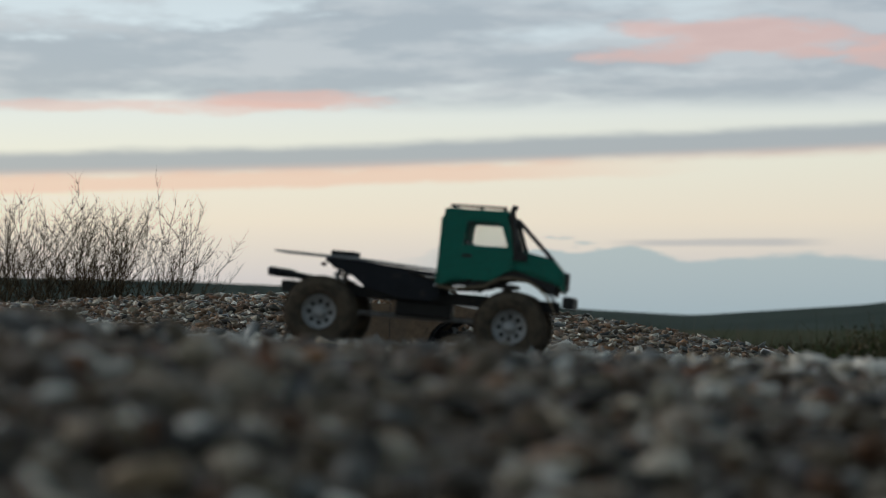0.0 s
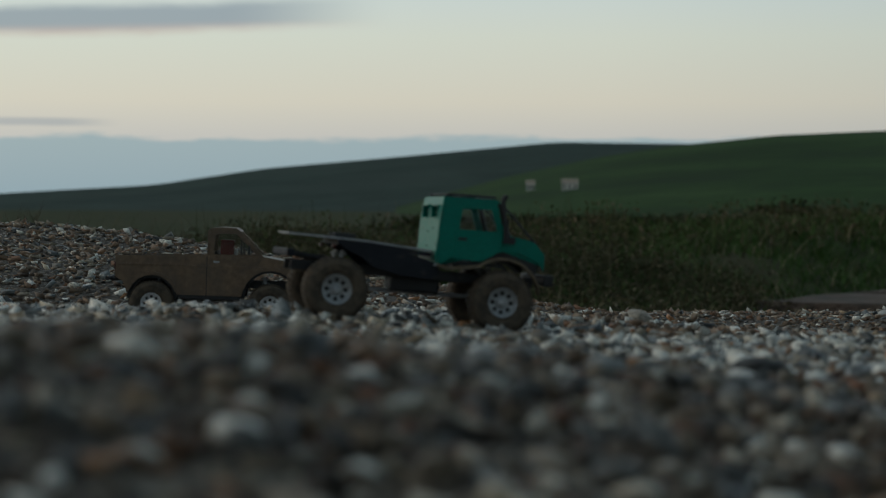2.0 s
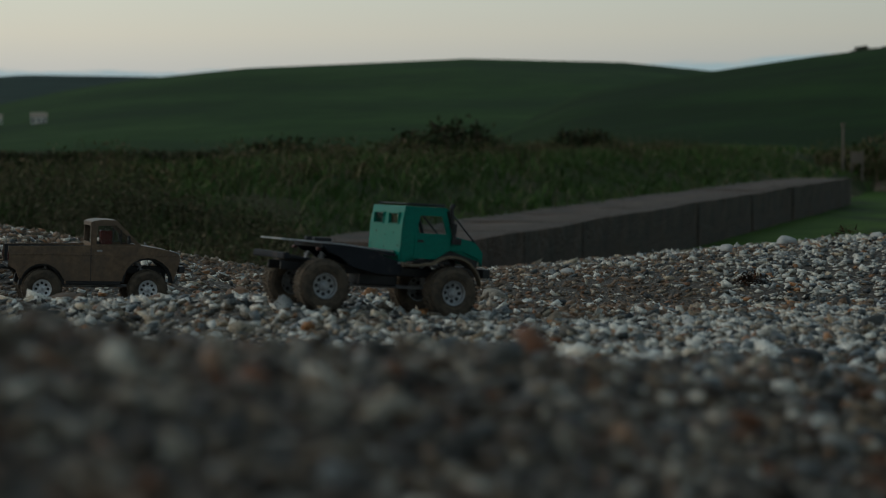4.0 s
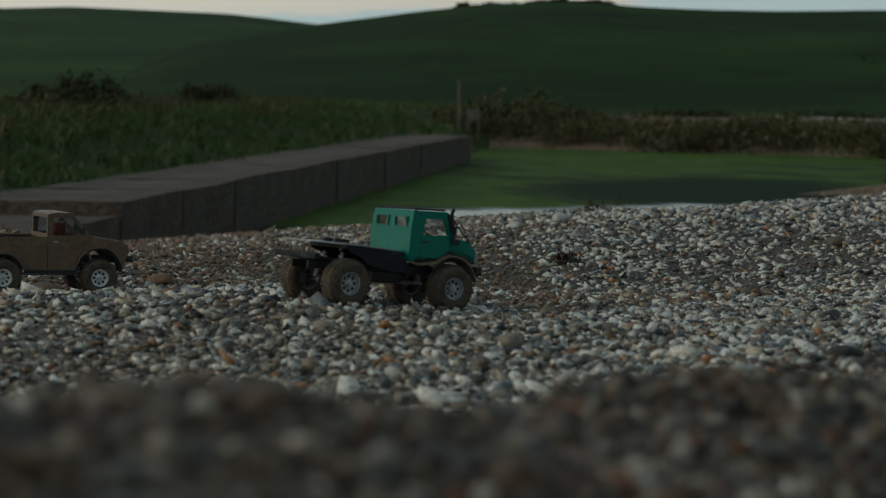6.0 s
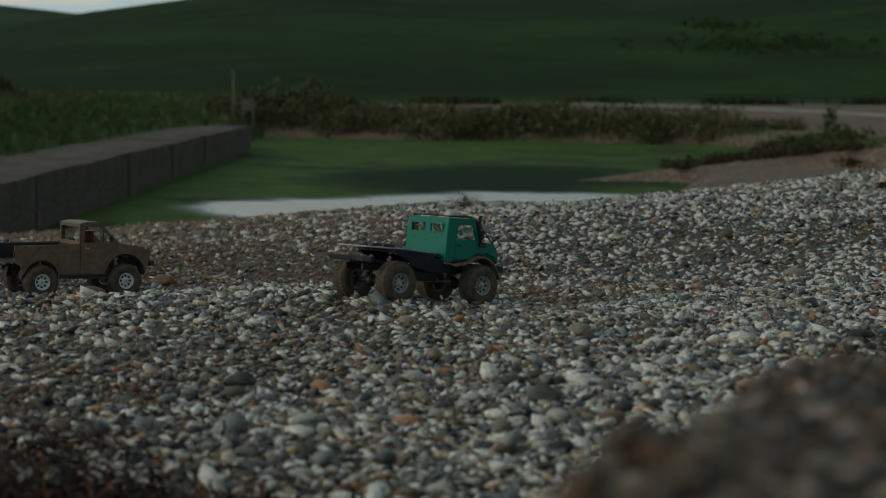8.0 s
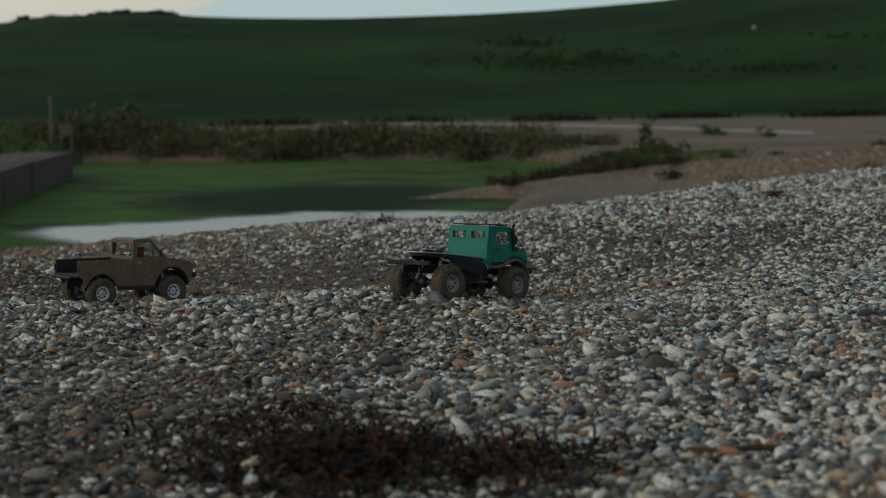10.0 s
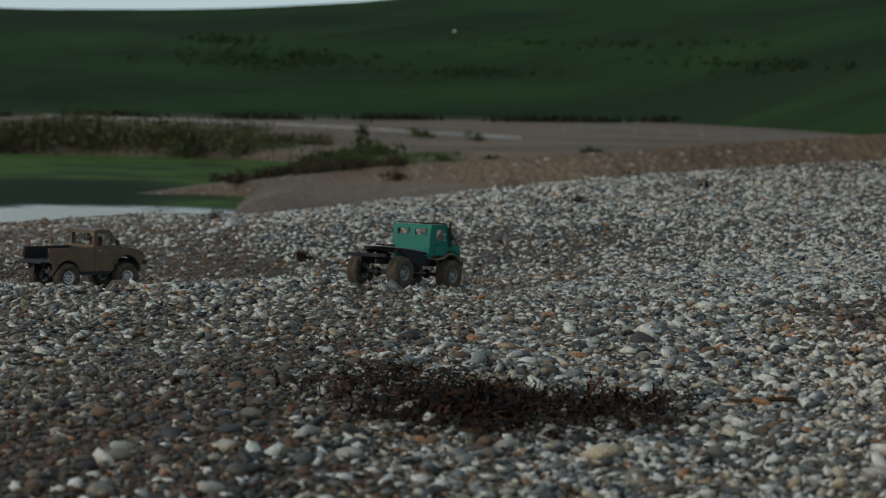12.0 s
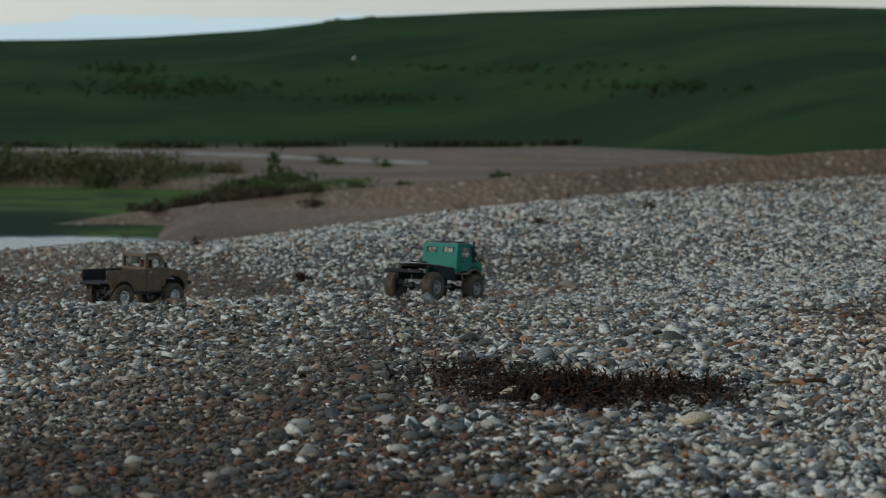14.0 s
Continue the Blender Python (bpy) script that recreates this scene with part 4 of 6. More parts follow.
def gorse_patches():
    """Dark gorse in drifts across the slope."""
    pts = []
    for az, up, wide, high, n in ((41.1, 24, 16, 2.5, 90), (42.4, 16, 50, 4, 220), (47.5, 11, 34, 2, 50), (51.0, 24, 60, 2, 60), (54.5, 15, 50, 3, 60)):
        for _ in range(n):
            p = sight(EYE_E, 0.66, az + math.degrees(random.gauss(0, wide / 2000)), up + random.gauss(0, high / 2))
            if p is not None and p.length > 200:
                pts.append(p)
    c = np.array([tuple(p) for p in pts])
    thicket("gorse", c[:, :2], 0.75, 12, 0.26, M_GORSE, "dark gorse in drifts across the hillside", 0, base=c[:, 2])


gorse_patches()


def boulder(az, up):
    p = sight(EYE_E, 0.66, az, up)
    ob = thing("boulder", Matrix.Translation(p) @ Matrix.Rotation(0.7, 4, "Z"), "small pale boulder on the green turf", "boulder")
    bm = bmesh.new()
    bmesh.ops.create_icosphere(bm, subdivisions=3, radius=1, matrix=Matrix.Translation((0, 0, 0.5)) @ Matrix.Diagonal((0.5, 0.36, 0.32, 1)))
    for v in bm.verts:
        v.co += noise.noise_vector(v.co * 1.4) * 0.15
    part("rock", bm, M_FLEECE, ob, smooth=True)


boulder(46.9, 28)

# post and board at the end of the quay
px, py = place(28.5, 109, EYE_D)
pz = float(land(px, py))
post = thing("marker_post", Matrix.Translation((px, py, pz - 0.1)), "slim grey timber post at the quay's end", "post")
bm = bmesh.new()
rod(bm, (0, 0, 0), (0, 0, 2.4), 0.07, 0.06, 10)
part("shaft", bm, M_WOOD, post)
bm = bmesh.new()
box(bm, -0.10, 0.10, -0.10, 0.10, 2.37, 2.45)
part("cap", bm, M_WOOD, post, bevel=0.02)
bx, by = place(28.85, 107.5, EYE_D)
board = thing("notice_board", Matrix.Translation((bx, by, float(land(bx, by)) - 0.05)) @ Matrix.Rotation(radians(-28), 4, "Z"), "pale weathered notice board on two legs", "sign")
bm = bmesh.new()
box(bm, -0.30, 0.30, -0.03, 0.03, 0.80, 1.35)
part("panel", bm, M_WOOD, board, bevel=0.01)
for x in (-0.25, 0.25):
    bm = bmesh.new()
    box(bm, x - 0.05, x + 0.05, 0.032, 0.12, 0, 1.38)
    part("leg", bm, M_WOOD, board)


def fence():
    ob = thing("fence", Matrix.Identity(4), "low wire fence on grey posts at the beach's back", "fence")
    tops = []
    for az in (49.6, 50.5, 51.4, 52.2, 53.1, 54.0, 55.0, 56.0, 57.0, 58.2):
        x, y = place(az, 165 - (az - 49) * 7.0, EYE_E)
        z = float(land(x, y))
        bm = bmesh.new()
        rod(bm, (x, y, z - 0.2), (x, y, z + 0.55), 0.055, 0.05, 8)
        part("post", bm, M_POST, ob)
        tops.append(Vector((x, y, z)))
    for h in (0.3, 0.5):
        bm = bmesh.new()
        for a, b in zip(tops, tops[1:]):
            rod(bm, a + Vector((0, 0, h)), b + Vector((0, 0, h)), 0.006, seg=4)
        part("wire", bm, M_STEEL, ob)


fence()

# the pale track behind the lagoon
def track():
    az = np.linspace(36.5, 48.5, 60)
    r = np.interp(az, [36.5, 41.6, 46.4, 48.5], [246, 188, 140, 126])
    x, y = EYE_E[0] + r * np.sin(np.radians(az)), EYE_E[1] + r * np.cos(np.radians(az))
    w = 2.2 + 0.6 * np.sin(az * 5)
    d = np.stack([np.sin(np.radians(az)), np.cos(np.radians(az))], -1)
    rows = []
    for k in (-1, 0, 1):
        p = np.stack([x, y], -1) + d * (k * w)[:, None]
        rows.append(np.concatenate([p, (land(p[:, 0], p[:, 1]) + (0.20 if k == 0 else 0.02))[:, None]], 1))
    V = np.concatenate(rows)
    n = len(az)
    i = np.arange(n - 1)
    F = np.concatenate([np.stack([k * n + i, k * n + i + 1, (k + 1) * n + i + 1, (k + 1) * n + i], 1) for k in (0, 1)])
    tagged(raw("road", V, F, M_TRACK), "pale chalk track behind the lagoon", "track", kind="structure")


M_TRACK = material("chalk_track", [(0.26, 0.225, 0.19), (0.40, 0.36, 0.31)], 0.9, scale=0.3)
track()


# ---- seaweed, driftwood, stones ----
def weed_pile(name, cx, cy, rx, ry, high, n, turn, label):
    z0 = float(land(cx, cy))
    ob = thing(name, Matrix.Translation((cx, cy, z0)), label, "seaweed")
    tufts = {}
    c, s = math.cos(turn), math.sin(turn)
    uv = np.clip(rng.normal(0, 0.52, (2 * n, 2)), -1.7, 1.7) * np.array([rx, ry])
    uv += 0.10 * rx * np.sin(uv[:, ::-1] * 38)
    gaps = wavy(uv[:, 0] + cx, uv[:, 1] + cy, 0.11, 61) + 0.5 * wavy(uv[:, 0] + cx, uv[:, 1] + cy, 0.05, 62)
    uv = uv[gaps + 0.25 - 0.35 * np.hypot(uv[:, 0] / rx, uv[:, 1] / ry) > rng.uniform(-0.25, 0.25, len(uv))][:n]
    xy = np.stack([uv[:, 0] * c - uv[:, 1] * s, uv[:, 0] * s + uv[:, 1] * c], -1)
    gz = land(xy[:, 0] + cx, xy[:, 1] + cy) - z0
    c, s = math.cos(-turn), math.sin(-turn)
    for (x, y), g in zip(xy, gz):
        u, v = (x * c - y * s) / rx, (x * s + y * c) / ry
        lift = 0.008 + high * max(0.0, 1 - u * u - v * v) ** 2 * random.uniform(0.1, 1.1)
        V, F = tufts.setdefault((int(math.atan2(v, u) * 5 / math.pi + 5) % 10, u * u + v * v > 0.2), ([], []))
        p = Vector((x, y, g + lift + 0.006))
        d = Vector((random.gauss(0, 1), random.gauss(0, 1), abs(random.gauss(0.15, 0.45)))).normalized()
        w = random.uniform(0.0012, 0.0055)
        b = len(V)
        k = 5
        for i in range(k):
            side = d.cross(Vector((0, 0, 1))).normalized()
            V += [p - side * w * (1 - 0.12 * i), p + side * w * (1 - 0.12 * i) + Vector((0, 0, random.uniform(-0.003, 0.003)))]
            d = (d + Vector((random.gauss(0, 0.5), random.gauss(0, 0.5), random.gauss(-0.16, 0.12)))).normalized()
            p = p + d * random.uniform(0.006, 0.016)
            p.z = max(p.z, g + 0.003)
            if i:
                F.append((b + 2 * i - 2, b + 2 * i - 1, b + 2 * i + 1, b + 2 * i))
    for V, F in tufts.values():
        raw("frond_tuft", [tuple(v) for v in V], F, M_WEED, ob)["kind"] = "stuff"
    return ob


weed_pile("seaweed_heap", -2.22, -2.40, 0.42, 0.24, 0.040, 2300, radians(42), "wet dark brown seaweed heap on pebbles")
weed_pile("seaweed_strand", -2.02, -2.60, 0.40, 0.22, 0.030, 800, radians(38), "thin scatter of dark seaweed on pebbles")
weed_pile("seaweed_strand", -2.05, -1.98, 0.46, 0.30, 0.030, 700, radians(44), "thin scatter of red-brown seaweed on pebbles")
for x, y, s in ((6.0, 4.2, 0.10), (2.4, 3.1, 0.09), (4.4, 6.1, 0.16), (8.5, 5.0, 0.16), (9.6, 8.0, 0.28), (11.8, 8.4, 0.22), (6.8, 9.6, 0.3)):
    weed_pile("seaweed_scrap", x, y, s, s * 0.6, s * 0.35, 160, 0.3, "small dark scrap of dry seaweed")


def driftwood(x, y, turn, long):
    z = float(land(x, y)) + 0.016
    ob = thing("driftwood", Matrix.Translation((x, y, z)) @ Matrix.Rotation(turn, 4, "Z"), "dark broken driftwood stick on pebbles", "driftwood")
    bm = bmesh.new()
    q = Vector((-long / 2, 0, 0))
    for k in range(5):
        e = q + Vector((long / 5, random.uniform(-0.01, 0.01), random.uniform(-0.004, 0.004)))
        rod(bm, q, e, 0.0065 - k * 0.0008, 0.0057 - k * 0.0008, 8)
        q = e
    part("stick", bm, M_TWIG, ob)


driftwood(-1.62, -2.72, 2.5, 0.16)


def big_stone(name, x, y, s, mat, label, seed, group):
    v, f = pebble_shapes(3, 1, seed)[0]
    mesh = bpy.data.meshes.new(name)
    mesh.from_pydata([tuple(p * np.array([s, s * 0.72, s * 0.55])) for p in v], [], f.tolist())
    ob = link(name, mesh, mat, smooth=True)
    ob.matrix_world = Matrix.Translation((x, y, float(land(x, y)) + s * 0.3)) @ Matrix.Rotation(seed * 1.7, 4, "Z")
    return tagged(ob, label, "stone", group)


def pebble_shapes(sub, k, seed):
    out = []
    for i in range(k):
        bm = bmesh.new()
        if sub:
            bmesh.ops.create_icosphere(bm, subdivisions=sub, radius=1)
        else:
            # a broken chip: two offset triangles, flat above and below
            r = random.Random(seed * 31 + i)
            v = []
            for k in range(6):
                a, g = math.pi / 3 * k + r.uniform(-0.3, 0.3), r.uniform(0.75, 1.2)
                v.append(bm.verts.new((math.cos(a) * g, math.sin(a) * g, (0.62 if k % 2 else -0.62) * r.uniform(0.6, 1.2))))
            bm.faces.new((v[1], v[3], v[5]))
            bm.faces.new((v[4], v[2], v[0]))
            for k in range(6):
                f = (v[k], v[(k + 1) % 6], v[(k + 2) % 6])
                bm.faces.new(f if k % 2 == 0 else f[::-1])
            bmesh.ops.recalc_face_normals(bm, faces=bm.faces)
            bm.verts.index_update()
        V = []
        for v in bm.verts:
            p = v.co.copy()
            p *= 1 + 0.34 * noise.noise(p * 0.9 + Vector((seed + i * 7.3, i * 2.1, 0))) + 0.16 * noise.noise(p * 2.1 + Vector((i * 3.7, seed, 4)))
            V.append(p)
        bm.verts.index_update()
        out.append((np.array([tuple(p) for p in V]), np.array([[v.index for v in f.verts] for f in bm.faces])))
        bm.free()
    return out


k = 0
for x, y, s in ((0.55, 0.75, 0.055), (1.5, 2.3, 0.07), (1.9, 1.9, 0.05), (1.25, 0.2, 0.045), (-0.5, 1.0, 0.06), (-1.7, 0.75, 0.05), (2.7, 1.4, 0.06), (-0.2, -1.0, 0.045), (0.35, -1.35, 0.05), (-0.9, -1.8, 0.05),
                (0.9, -0.6, 0.04), (-1.2, -1.2, 0.045), (3.4, 2.6, 0.06), (0.1, 1.7, 0.055), (1.1, 1.4, 0.05)):
    big_stone("large_stone", x, y, s * 0.75, M_STONE, "large smooth grey flint lying among pebbles", 40 + k, "large stones")
    k += 1
for x, y, s in ((2.9, 4.4, 0.07), (3.4, 4.8, 0.10), (3.7, 4.5, 0.06), (4.6, 4.4, 0.07), (2.0, 4.0, 0.05), (5.6, 3.6, 0.06), (2.5, 1.0, 0.045), (3.1, 0.4, 0.05), (4.2, 2.1, 0.05), (0.6, -0.35, 0.035), (1.6, -0.2, 0.04)):
    big_stone("chalk_lump", x, y, s * 0.6, M_CHALK, "rounded white chalk lump on the beach", 60 + k, "chalk lumps")
    k += 1


# ---- vehicles ----
def wheel(name, parent, x, y, z, radius, width, rim_mat, out):
    """out: +1 or -1, the side on which the rim's face shows."""
    ob = new(name)
    ob.parent = parent
    ob.matrix_local = Matrix.Translation((x, y, z))
    h = width / 2
    bm = bmesh.new()
    rr = radius * 0.47
    lathe(bm, [(rr, -h * 0.8), (radius * 0.60, -h * 0.98), (radius * 0.78, -h * 1.02), (radius * 0.90, -h * 0.90), (radius * 0.955, -h * 0.62), (radius * 0.968, 0), (radius * 0.955, h * 0.62), (radius * 0.90, h * 0.90), (radius * 0.78, h * 1.02), (radius * 0.60, h * 0.98), (rr, h * 0.8), (rr, -h * 0.8)], 36)
    for i in range(36):
        for k in (-1, 1):
            a = 2 * math.pi * (i + 0.25 * (k + 1)) / 36
            m = Matrix.Rotation(-a, 4, "Y") @ Matrix.Translation((radius * 0.975, k * h * 0.42, 0)) @ Matrix.Rotation(k * 0.3, 4, "X")
            bmesh.ops.create_cube(bm, size=1, matrix=m @ Matrix.Diagonal((radius * 0.030, h * 0.74, radius * 0.10, 1)))
    tyre = part("tyre", bm, M_TYRE, ob)
    bm = bmesh.new()
    o = out
    lathe(bm, [(rr * 1.02, h * 0.72 * o), (rr * 0.97, h * 0.90 * o), (rr * 0.90, h * 0.86 * o), (rr * 0.86, h * 0.5 * o), (rr * 0.40, h * 0.42 * o), (rr * 0.34, h * 0.62 * o), (rr * 0.12, h * 0.70 * o), (0.0001, h * 0.70 * o)], 30)
    lathe(bm, [(rr * 1.0, -h * 0.75 * o), (rr * 0.9, -h * 0.7 * o), (rr * 0.86, h * 0.3 * o)], 30)
    rim = part("rim", bm, rim_mat, ob, smooth=False)
    bm = bmesh.new()
    for i in range(8):
        a = 2 * math.pi * i / 8
        c, s = math.cos(a) * rr * 0.62, math.sin(a) * rr * 0.62
        rod(bm, (c, h * 0.40 * o, s), (c, h * 0.50 * o, s), rr * 0.15, seg=8)
    part("rim_vent", bm, M_BLACK, rim)
    bm = bmesh.new()
    rod(bm, (0, h * 0.6 * o, 0), (0, h * 0.86 * o, 0), rr * 0.17, seg=8)
    part("wheel_nut", bm, M_STEEL, rim)
    return ob


def spring(bm, p, q, r, turns, wire):
    p, q = Vector(p), Vector(q)
    m = (q - p).to_track_quat("Z", "Y").to_matrix()
    n = turns * 8
    pts = [p + m @ Vector((r * math.cos(i * math.pi / 4), r * math.sin(i * math.pi / 4), (q - p).length * i / n)) for i in range(n + 1)]
    for a, b in zip(pts, pts[1:]):
        rod(bm, a, b, wire, seg=4)


def running_gear(ob, base, hub_z, radius, width, track, rim_mat):
    for x in (-base / 2, base / 2):
        for y in (-track / 2, track / 2):
            wheel("wheel", ob, x, y, hub_z, radius, width, rim_mat, 1 if y > 0 else -1)
        bm = bmesh.new()
        rod(bm, (x, -track / 2 + width * 0.3, hub_z), (x, track / 2 - width * 0.3, hub_z), 0.0065)
        bmesh.ops.create_uvsphere(bm, u_segments=12, v_segments=8, radius=0.018, matrix=Matrix.Translation((x, 0.012, hub_z)) @ Matrix.Diagonal((1, 0.9, 1, 1)))
        part("axle", bm, M_BLACK, ob)
        for y in (-0.045, 0.045):
            bm = bmesh.new()
            a, b = (x, y, hub_z + 0.008), (x * 0.88, y * 0.85, hub_z + 0.068)
            rod(bm, a, b, 0.004)
            spring(bm, a, b, 0.0075, 6, 0.0012)
            part("shock_absorber", bm, M_STEEL, ob)
    bm = bmesh.new()
    rod(bm, (-base / 2, 0.008, hub_z + 0.004), (base / 2, 0.008, hub_z + 0.004), 0.004)
    part("drive_shaft", bm, M_STEEL, ob)
    for y in (-0.034, 0.034):
        bm = bmesh.new()
        box(bm, -base / 2 - 0.075, base / 2 + 0.07, y - 0.003, y + 0.003, hub_z + 0.028, hub_z + 0.046)
        part("chassis_rail", bm, M_BLACK, ob, bevel=0.0015)
    bm = bmesh.new()
    box(bm, -0.04, 0.05, -0.03, 0.03, hub_z + 0.004, hub_z + 0.03)
    part("gearbox", bm, M_BLACK, ob, bevel=0.004)


def green_truck(m):
    ob = thing("model_truck", m, "green painted radio-controlled flatbed truck on big dusty tyres", "toy truck")
    running_gear(ob, 0.30, 0.057, 0.058, 0.048, 0.176, M_RIM)
    W = 0.083
    # cab: sides with a window opening, roof, back with two openings, nose
    for y0, y1 in ((-W, -W + 0.004), (W - 0.004, W)):
        side = bmesh.new()
        outer = [(0.031, 0.114), (0.031, 0.19), (0.037, 0.244), (0.130, 0.246), (0.150, 0.180), (0.150, 0.150)]
        inner = [(0.066, 0.187), (0.067, 0.21), (0.070, 0.228), (0.122, 0.229), (0.136, 0.188), (0.10, 0.187)]
        frame_slab(side, outer, inner, y0, y1)
        s = part("cab_side", side, M_GREEN, ob, bevel=0.0012)
        bm = bmesh.new()
        slab(bm, [(0.060, 0.128), (0.060, 0.186), (0.146, 0.186), (0.146, 0.152), (0.112, 0.128)], y0 - 0.0012 if y0 < 0 else y1 - 0.001, y0 + 0.001 if y0 < 0 else y1 + 0.0012)
        d = part("door", bm, M_GREEN, ob, bevel=0.0008)
        bm = bmesh.new()
        yy = y0 - 0.003 if y0 < 0 else y1 + 0.003
        box(bm, 0.066, 0.080, yy - 0.0015, yy + 0.0015, 0.166, 0.171)
        part("door_handle", bm, M_BLACK, d, "black door handle")
        bm = bmesh.new()
        slab(bm, [(0.067, 0.188), (0.071, 0.227), (0.121, 0.228), (0.135, 0.189)], (y0 + y1) / 2 - 0.0004, (y0 + y1) / 2 + 0.0004)
        g = part("side_window", bm, M_GLASS, ob, "clear side window")
        bm = bmesh.new()
        slab(bm, [(0.031, 0.114), (0.150, 0.150), (0.178, 0.150), (0.222, 0.132), (0.222, 0.150), (0.206, 0.172), (0.150, 0.182), (0.10, 0.150), (0.06, 0.134)], y0, y1)
        part("wing", bm, M_GREEN, ob, bevel=0.001)
        # arch trim over the front wheel
        bm = bmesh.new()
        pts = [(0.150 + 0.070 * math.cos(a), 0.062 + 0.070 * math.sin(a)) for a in [radians(k) for k in range(10, 131, 12)]] + [(0.078, 0.111), (0.048, 0.108), (0.030, 0.112)]
        yo = -W - 0.016 if y0 < 0 else W - 0.004
        up = [(x, z + 0.005) for x, z in pts]
        slab(bm, pts + up[::-1], yo, yo + 0.020)
        part("wheel_arch", bm, M_TRIM if y0 < 0 else M_BLACK, ob, "mud-dusted black wheel arch")
        # side board between the axles
        bm = bmesh.new()
        yb = -W + 0.002 if y0 < 0 else W - 0.008
        slab(bm, [(-0.148, 0.139), (-0.105, 0.142), (-0.04, 0.135), (0.034, 0.116), (0.036, 0.096), (0.018, 0.088), (-0.03, 0.090), (-0.085, 0.102), (-0.105, 0.118), (-0.135, 0.128)], yb, yb + 0.006)
        part("side_board", bm, M_NAVY, ob, "dark side board", bevel=0.002)
        # headlamp and indicator
        bm = bmesh.new()
        yl = -0.058 if y0 < 0 else 0.058
        rod(bm, (0.221, yl, 0.128), (0.2275, yl, 0.128), 0.011, seg=16)
        part("headlight", bm, M_AMBER, ob, "round clear headlight")
        # mirror arm and snorkel
        bm = bmesh.new()
        ym = -W - 0.012 if y0 < 0 else W + 0.012
        rod(bm, (0.140, y0, 0.205), (0.146, ym, 0.207), 0.0015, seg=6)
        box(bm, 0.1435, 0.149, ym - 0.007, ym + 0.007, 0.190, 0.214)
        part("wing_mirror", bm, M_BLACK, ob, "black wing mirror")
    bm = bmesh.new()
    slab(bm, [(0.0345, 0.239), (0.0365, 0.2475), (0.130, 0.2495), (0.139, 0.243), (0.133, 0.2415), (0.040, 0.2395)], -W + 0.0005, W - 0.0005)
    part("roof", bm, M_GREEN, ob, bevel=0.001)
    bm = bmesh.new()
    for x in (0.045, 0.085, 0.125):
        rod(bm, (x, -W + 0.01, 0.253), (x, W - 0.01, 0.253), 0.0018, seg=6)
    for y in (-W + 0.01, W - 0.01):
        rod(bm, (0.040, y, 0.253), (0.130, y, 0.2545), 0.0022, seg=6)
        for x in (0.045, 0.125):
            rod(bm, (x, y, 0.247), (x, y, 0.253), 0.0018, seg=6)
    part("roof_rack", bm, M_BLACK, ob, "thin black roof rack")
    # back panel, leaning slightly, with two window openings
    bm = bmesh.new()
    ys = [-W, -0.064, -0.014, 0.014, 0.064, W]
    zs = [0.116, 0.205, 0.230, 0.247]
    xs = lambda z: 0.0295 + 0.007 * max(0, (z - 0.19) / 0.056)
    for i in range(5):
        for j in range(3):
            if j == 1 and i in (1, 3):
                continue
            q = [bm.verts.new((xs(z) - d, y, z)) for d in (0.0, 0.003) for y, z in ((ys[i], zs[j]), (ys[i + 1], zs[j]), (ys[i + 1], zs[j + 1]), (ys[i], zs[j + 1]))]
            for f in ((3, 2, 1, 0), (4, 5, 6, 7), (0, 1, 5, 4), (1, 2, 6, 5), (2, 3, 7, 6), (3, 0, 4, 7)):
                bm.faces.new([q[k] for k in f])
    bmesh.ops.remove_doubles(bm, verts=bm.verts, dist=1e-6)
    back = part("back_panel", bm, M_GREEN, ob)
    for y0, y1 in ((-0.064, -0.014), (0.014, 0.064)):
        bm = bmesh.new()
        for a, b, c, d in ((y0, y1, 0.2035, 0.206), (y0, y1, 0.229, 0.2315), (y0 - 0.001, y0 + 0.0015, 0.2035, 0.2315), (y1 - 0.0015, y1 + 0.001, 0.2035, 0.2315)):
            box(bm, 0.0265, 0.033, a, b, c, d)
        part("window_frame", bm, M_GREEN, back)
        bm = bmesh.new()
        box(bm, 0.031, 0.0316, y0, y1, 0.205, 0.230)
        part("rear_window", bm, M_GLASS, back, "small clear rear window")
    bm = bmesh.new()
    box(bm, 0.0245, 0.029, -W - 0.001, W + 0.001, 0.112, 0.1165)
    part("bottom_flange", bm, M_STEEL, back, "pale worn lower edge")
    for y, z in ((-0.045, 0.185), (0.0, 0.178), (0.045, 0.185), (0.0, 0.15), (-0.07, 0.128), (0.07, 0.128), (-0.07, 0.155), (0.07, 0.155)):
        bm = bmesh.new()
        bmesh.ops.create_uvsphere(bm, u_segments=8, v_segments=5, radius=0.0014, matrix=Matrix.Translation((0.0262, y, z)))
        part("rivet", bm, M_BLACK, back)
    # nose and windscreen
    bm = bmesh.new()
    slab(bm, [(0.150, 0.150), (0.222, 0.128), (0.228, 0.118), (0.228, 0.150), (0.208, 0.174), (0.165, 0.182), (0.150, 0.184)], -W + 0.006, W - 0.006)
    part("bonnet", bm, M_GREEN, ob, bevel=0.004)
